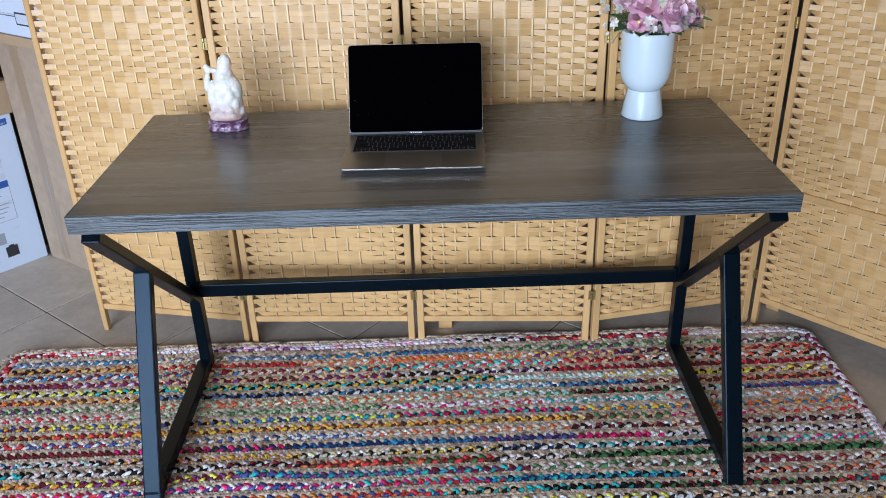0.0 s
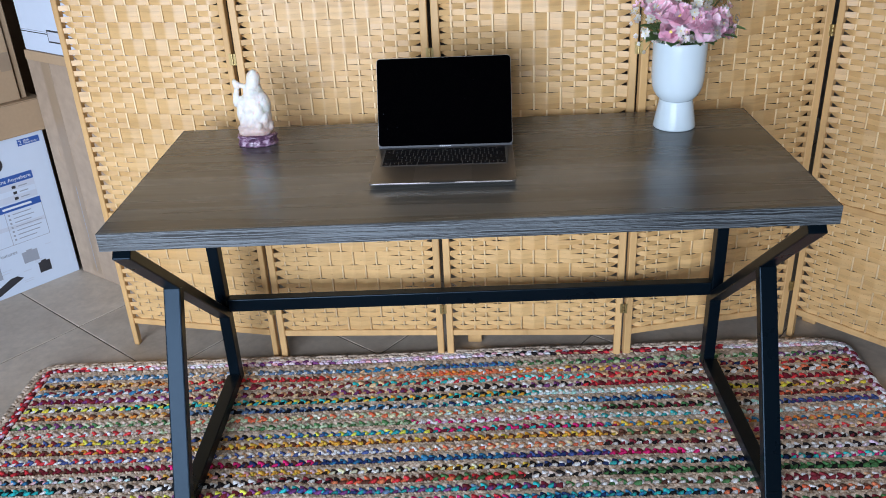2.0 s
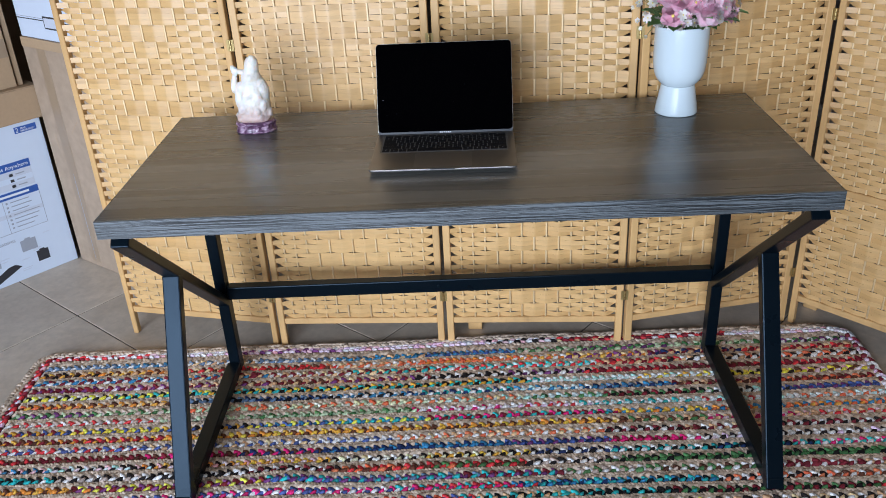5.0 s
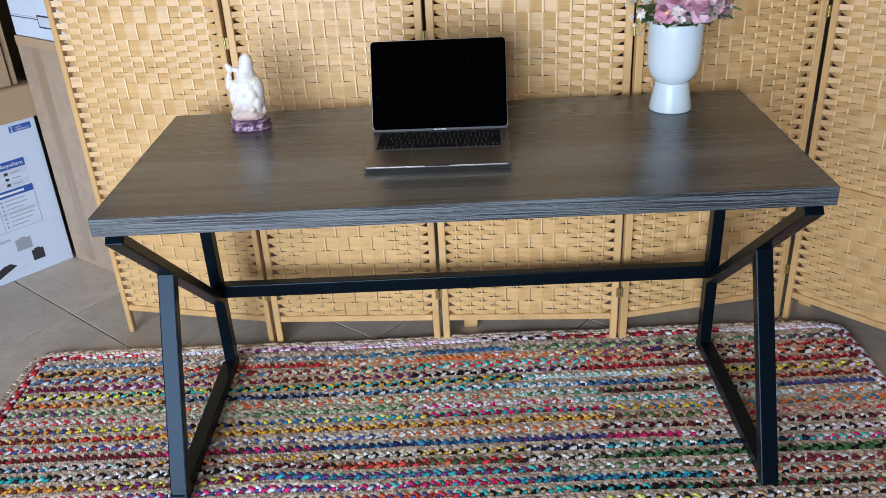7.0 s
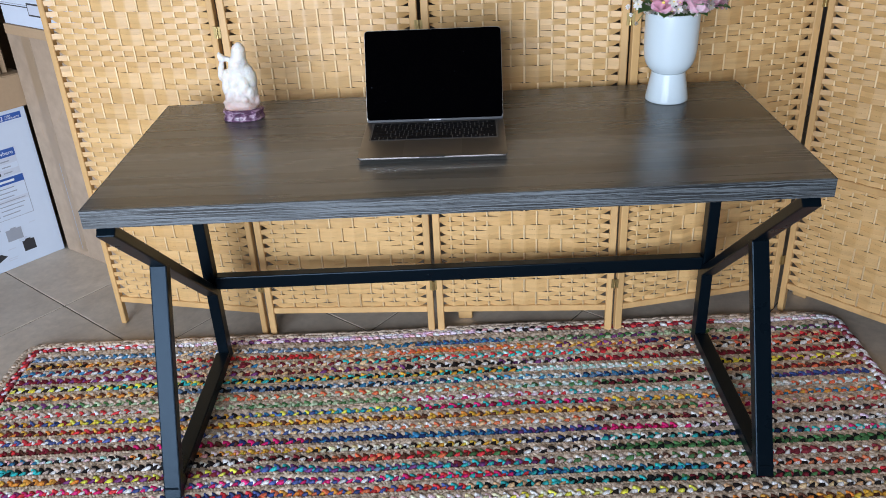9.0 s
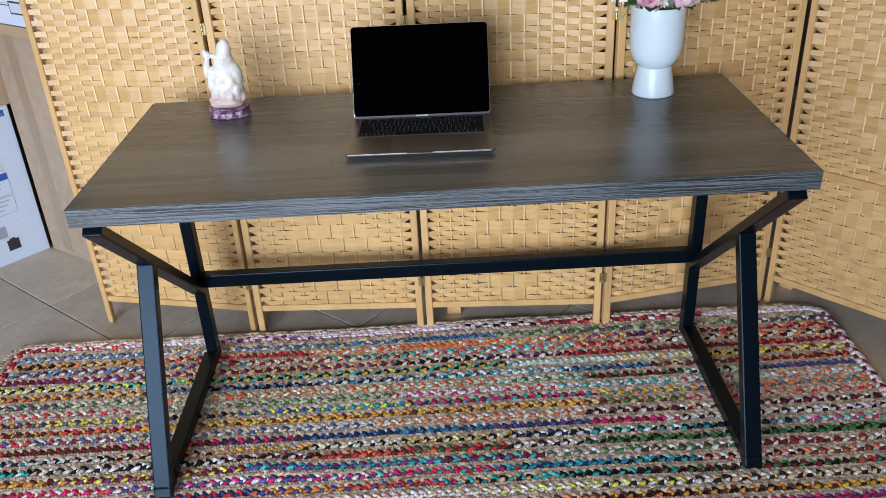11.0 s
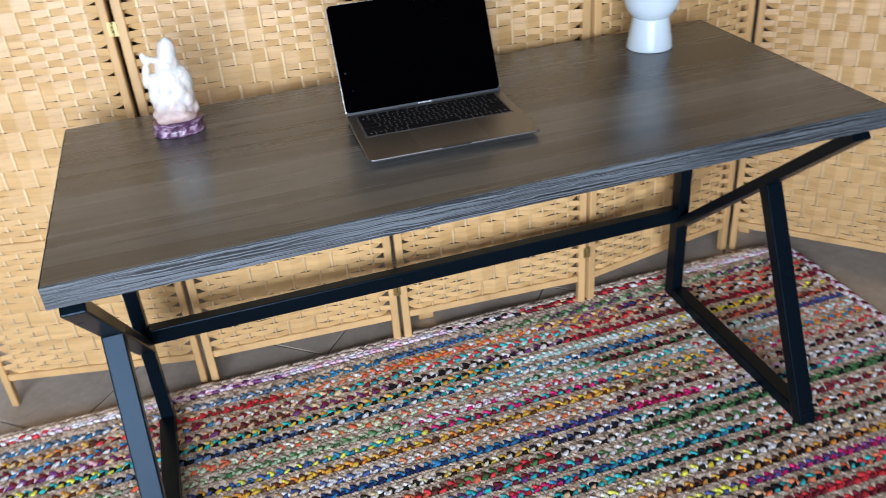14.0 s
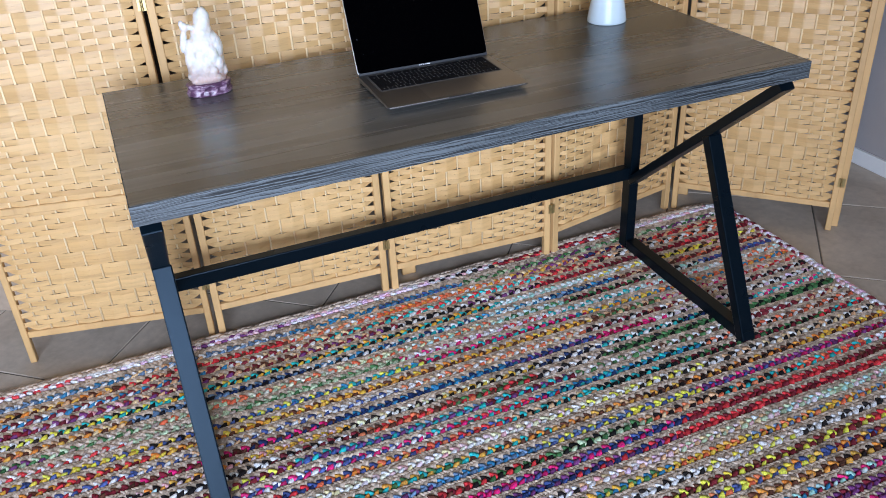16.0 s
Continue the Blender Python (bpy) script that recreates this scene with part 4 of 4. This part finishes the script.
# strand dyes of each braid, from one end of the rug to the other, back braid first
BRAIDS = ["prw wlw lvp lpl lpl kwp rmj rwm wpl wpw", "uwu uwb uwj uwu bjb bui gse gsv sge gvw", "oqk oqj rjq rqr xwj xox oxw ovj mjn rmj", "bmw bmw bmj mwj mtj rtw rta rjm kwj kwx",
          "mvm mvp mvj mqj mvj kwk kwv mrm mqm mrm", "ywk ytk tkd tkd tkd tkd aaw awd ykd yqp", "qox qoj uku unk kwb nwt bwa bun qmj qmx", "gvs ges ssx sxc xcs xca aga mgk kaw vii",
          "wre wre sse sgs sgs wlf rwl taw arw awx", "dim ydi idk biy bty tmf tfm odb oxb xob", "moq rom oqd oqd oqd odq odq jqg pfj pjr", "wir wri wij wij wiw wxj wxj wmk mwj mwk",
          "mrq mqm mfq fqn nbn bnb ivn fmf kwl kwl", "kbp akp pok pod kcw kcd kwn twk tkn twf", "tkt ewk kwk wmk xqr qgr ekw gkg gkg gkg", "oqo myv vmy vit vtu tmv wge wqg mwm wmj",
          "vfw fwr fwi fwi fiw ftr tbn tbk xwk xwq", "pfr rpv rin xoi xri tkj ktk gmk mgk mtr", "wcw wcp wpc cwc wcp pcw cyw kyw kwj wkj", "gto gto tog tgo otg otq qoj oqk oqk oqd",
          "bnb bbn buu uvu ubu uiy yiy vif vfv fmv", "rgs rgq rsm rmq rgk gks kxj xkt txr rpa", "fvr frv frf fpr fvf fvi nfi mrm rmr mqm", "ndo ndn jnk ono fnv inv vnr rmr mrm rmr",
          "frl flr lwf wlr wlk lwk lpj pjs aps asp", "tgd tbd dtg tgd gtd gdb dox xdu uxd oxe", "wkd wkw wkw wkc wkw kwk wkw wey wkw kwe", "rgm ymr mry yrm ymy ymq yqm ymq ymr yqm",
          "boy oyb yba byo oyb xby xiy iyo oim kox", "qok oqk qox okq oqe qke kqo ojq oqk okj", "fvp pvf fpl vfl lav fva afv bam vfa fav", "vmv vyv ymv vmy yvv vmv yvm vvm mvv vmv"]
X0, X1, Y0, Y1 = -1.294, 1.108, -0.86, 0.690
FIRST, STEP = 0.638, 0.0361


def lobe_template(nu=10):
    """The upper side of one flattened strand, drawn to a point at both ends: base ring, shoulder ring and crown."""
    v, f = [], []
    for r, z in ((1.0, 0.0), (0.87, 0.70), (0.52, 0.97)):
        for i in range(nu):
            a = 2 * math.pi * i / nu
            v.append((r * math.cos(a), r * math.sin(a) * abs(math.sin(a)) ** 0.75, z))
    v.append((0, 0, 1.0))
    for k in range(2):
        for i in range(nu):
            a, b = k * nu + i, k * nu + (i + 1) % nu
            f.append((a, b, b + nu, a + nu))
    for i in range(nu):
        f.append((2 * nu + i, 2 * nu + (i + 1) % nu, 3 * nu, 3 * nu))
    return np.array(v), f


LOBE_V, LOBE_F = lobe_template()


def braid_mesh(name, path, width, pitch, height, dye, material, rnd):
    """A three-strand braid along a path of points: lobes lean in from both sides in turn."""
    seg = [math.hypot(b[0] - a[0], b[1] - a[1]) for a, b in zip(path, path[1:])]
    total = sum(seg)
    verts, faces, cols = [], [], []
    n = int(total / pitch)
    k, acc = 0, 0.0
    for i in range(2 * n):
        s = (i + 0.5) * total / (2 * n)
        while k < len(seg) - 1 and acc + seg[k] < s:
            acc += seg[k]
            k += 1
        (ax, ay, az), (bx, by, bz) = path[k], path[k + 1]
        t = (s - acc) / seg[k]
        cx, cy, cz = ax + (bx - ax) * t, ay + (by - ay) * t, az + (bz - az) * t
        tx, ty = (bx - ax) / seg[k], (by - ay) / seg[k]
        side = 1 if i % 2 else -1
        off = side * width * 0.215 + rnd.uniform(-0.0006, 0.0006)
        ang = math.atan2(ty, tx) - side * (0.66 + rnd.uniform(-0.2, 0.2))
        la, lb = width * 0.66 * rnd.uniform(0.85, 1.15), width * 0.36 * rnd.uniform(0.70, 1.20)
        swell = 1 + 0.22 * noise.noise((cx * 9.0, cy * 31.0, 2.0))
        la, lb = la * swell, lb * swell
        hh = height * rnd.uniform(0.80, 1.15)
        p = LOBE_V * (la, lb, hh)
        # the outer end dives under its neighbour
        p[:, 2] += p[:, 0] * side * -0.24
        ca, sa = math.cos(ang), math.sin(ang)
        q = np.empty_like(p)
        q[:, 0] = cx - ty * off + ca * p[:, 0] - sa * p[:, 1]
        q[:, 1] = cy + tx * off + sa * p[:, 0] + ca * p[:, 1]
        q[:, 2] = cz + p[:, 2]
        base = len(LOBE_V) * i
        verts.append(q)
        faces += [tuple(base + x for x in f) if f[2] != f[3] else tuple(base + x for x in f[:3]) for f in LOBE_F]
        if dye:
            cols.append(dye(s / total, i))
    me = bpy.data.meshes.new(name)
    me.from_pydata(np.concatenate(verts).tolist(), [], faces)
    me.polygons.foreach_set("use_smooth", [True] * len(me.polygons))
    if dye:
        at = me.color_attributes.new("dye", "FLOAT_COLOR", "POINT")
        at.data.foreach_set("color", np.repeat(np.array([(*c, 1.0) for c in cols]), len(LOBE_V), axis=0).ravel())
    me.materials.append(material)
    return me


def build_rug():
    rnd = random.Random(7)
    rug = thing("braided_rug", "braided rag rug of multicoloured cloth and jute stripes on the tiles", "rug")

    def sway(x, y):
        """Slow waves in the rows, and a rucked place."""
        ruck = math.exp(-(((x + 0.46) / 0.10) ** 2 + ((y - 0.10) / 0.05) ** 2))
        d = 0.006 * x + 0.005 * noise.noise((x * 1.6, y * 2.0, 3.1)) + 0.003 * noise.noise((x * 5, y * 7, 9.4)) + 0.008 * ruck
        return d, 0.0095 + 0.0025 * noise.noise((x * 4.0, y * 4.0, 5.0)) + 0.008 * ruck

    def row_path(y, x0, x1, lift=0.0, n=60):
        out = []
        for i in range(n + 1):
            x = x0 + (x1 - x0) * i / n
            d, z = sway(x, y)
            out.append((x, y + d, z + lift))
        return out

    # backing with rounded corners; its dark colour paints the shade between strands
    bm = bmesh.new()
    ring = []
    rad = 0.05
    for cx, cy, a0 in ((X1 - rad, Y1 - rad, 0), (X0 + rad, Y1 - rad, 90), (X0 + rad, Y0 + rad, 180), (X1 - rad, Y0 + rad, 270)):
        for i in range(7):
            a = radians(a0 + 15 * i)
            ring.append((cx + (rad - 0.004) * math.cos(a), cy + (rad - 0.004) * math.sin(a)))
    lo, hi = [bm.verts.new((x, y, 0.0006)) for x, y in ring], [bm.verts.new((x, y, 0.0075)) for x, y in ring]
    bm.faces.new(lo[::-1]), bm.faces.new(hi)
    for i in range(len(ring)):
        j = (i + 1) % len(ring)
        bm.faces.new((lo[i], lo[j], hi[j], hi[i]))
    part("backing", bm, BACKING, rug, "coarse jute backing, coloured dark as the shade between the braids")

    def dyes(code):
        sets = code.split()
        drift = rnd.uniform(-0.5, 0.5)

        def pick(t, i):
            u = min(len(sets) - 1, max(0, int(t * len(sets) + drift + rnd.gauss(0, 0.10))))
            # strand order as it comes up on either side of the braid
            c = DYES[sets[u][(0, 2, 1)[i % 3]]]
            # dyes bleed a little into the strands beside them
            c = tuple(0.97 * x + 0.03 * sum(DYES[o][j] for o in sets[u]) / 3 for j, x in enumerate(c))
            lum = 0.3 * c[0] + 0.6 * c[1] + 0.1 * c[2]
            c = tuple(lum + 0.97 * (x - lum) for x in c)
            k = rnd.uniform(0.66, 1.30)
            g = rnd.uniform(0.0, 0.02)
            return tuple(min(0.92, w * max(0.0, x) ** 1.22 * 2.4 * k * (1 - g) + 0.25 * g) for x, w in zip(c, (1.16, 0.965, 0.83)))

        return pick

    for r, code in enumerate(BRAIDS):
        y = FIRST - STEP * r
        if not r:
            part("jute_braid", braid_mesh("jute_braid", row_path(0.6275, X0 + 0.05, X1 - 0.05), 0.022, 0.0115, 0.0065, None, JUTE, rnd), None, rug)
            continue
        inset = 0.050
        stout = rnd.uniform(0.88, 1.06)
        part("cloth_braid", braid_mesh("cloth_braid", row_path(y, X0 + inset, X1 - 0.031), 0.0222 * stout, 0.0200 * rnd.uniform(0.88, 1.10), 0.0074 * stout, dyes(code), CLOTH, rnd), None, rug)["kind"] = "stuff"
        part("jute_braid", braid_mesh("jute_braid", row_path(y - STEP * 0.5, X0 + inset, X1 - 0.031, -0.0002), 0.0172, 0.0078, 0.0064, None, JUTE, rnd), None, rug)["kind"] = "stuff"
    # rows out to the near edge
    last = FIRST - STEP * len(BRAIDS)
    for r in range(int((last - Y0) / STEP)):
        y = last - STEP * r
        part("cloth_braid", braid_mesh("cloth_braid", row_path(y, X0 + 0.050, X1 - 0.031), 0.0222, 0.0200, 0.0078, dyes(BRAIDS[(20, 23, 31, 12, 22, 30, 4)[r % 7]]), CLOTH, rnd), None, rug)["kind"] = "stuff"
        part("jute_braid", braid_mesh("jute_braid", row_path(y - STEP * 0.5, X0 + 0.050, X1 - 0.031, -0.0002), 0.0172, 0.0078, 0.0064, None, JUTE, rnd), None, rug)["kind"] = "stuff"

    def border(inset, radius, shift=0.0, drop=0.0):
        """Round the rug; at the one end the jute lies lower, tucked in under the cloth braid."""
        out = []
        for cx, cy, a0 in ((X1 - radius - inset, Y1 - radius - inset, 0), (X0 + radius + inset, Y1 - radius - inset, 90), (X0 + radius + inset, Y0 + radius + inset, 180), (X1 - radius - inset, Y0 + radius + inset, 270)):
            for i in range(7):
                a = radians(a0 + 15 * i)
                out.append((cx + radius * math.cos(a), cy + radius * math.sin(a)))
        out.append(out[0])
        dense = []
        for (ax, ay), (bx, by) in zip(out, out[1:]):
            n = max(1, int(math.hypot(bx - ax, by - ay) / 0.05))
            for i in range(n):
                x, y = ax + (bx - ax) * i / n, ay + (by - ay) * i / n
                d, z = sway(x, y)
                end = max(0.0, min(1.0, (x - X1 + 0.09) / 0.05))
                dense.append((x + 0.4 * d + shift * end, y + d, z - drop * end))
        dense.append(dense[0])
        return dense

    part("edge_braid", braid_mesh("edge_braid", border(0.0125, 0.045, -0.010, 0.0055), 0.0250, 0.0120, 0.0085, None, JUTE, rnd), None, rug, "jute braid round the edge")
    # the cloth braid inside it: pale pink at one end, red at the other
    part("border_braid", braid_mesh("border_braid", border(0.0335, 0.030, 0.019), 0.0225, 0.0175, 0.0080, dyes("wpw wpl rwm rmj kwp lpl lpl lvp wlw prw rpm rlm prm rpl rpm " + "rpl wpl rpm wpl pwr wpl rpl wpl pwr wpl rpm " + "wlm pwm lwp wpm plw wlm"), CLOTH, rnd), None, rug, "cloth braid along the edge")
    return rug


build_rug()
lay_tiles()
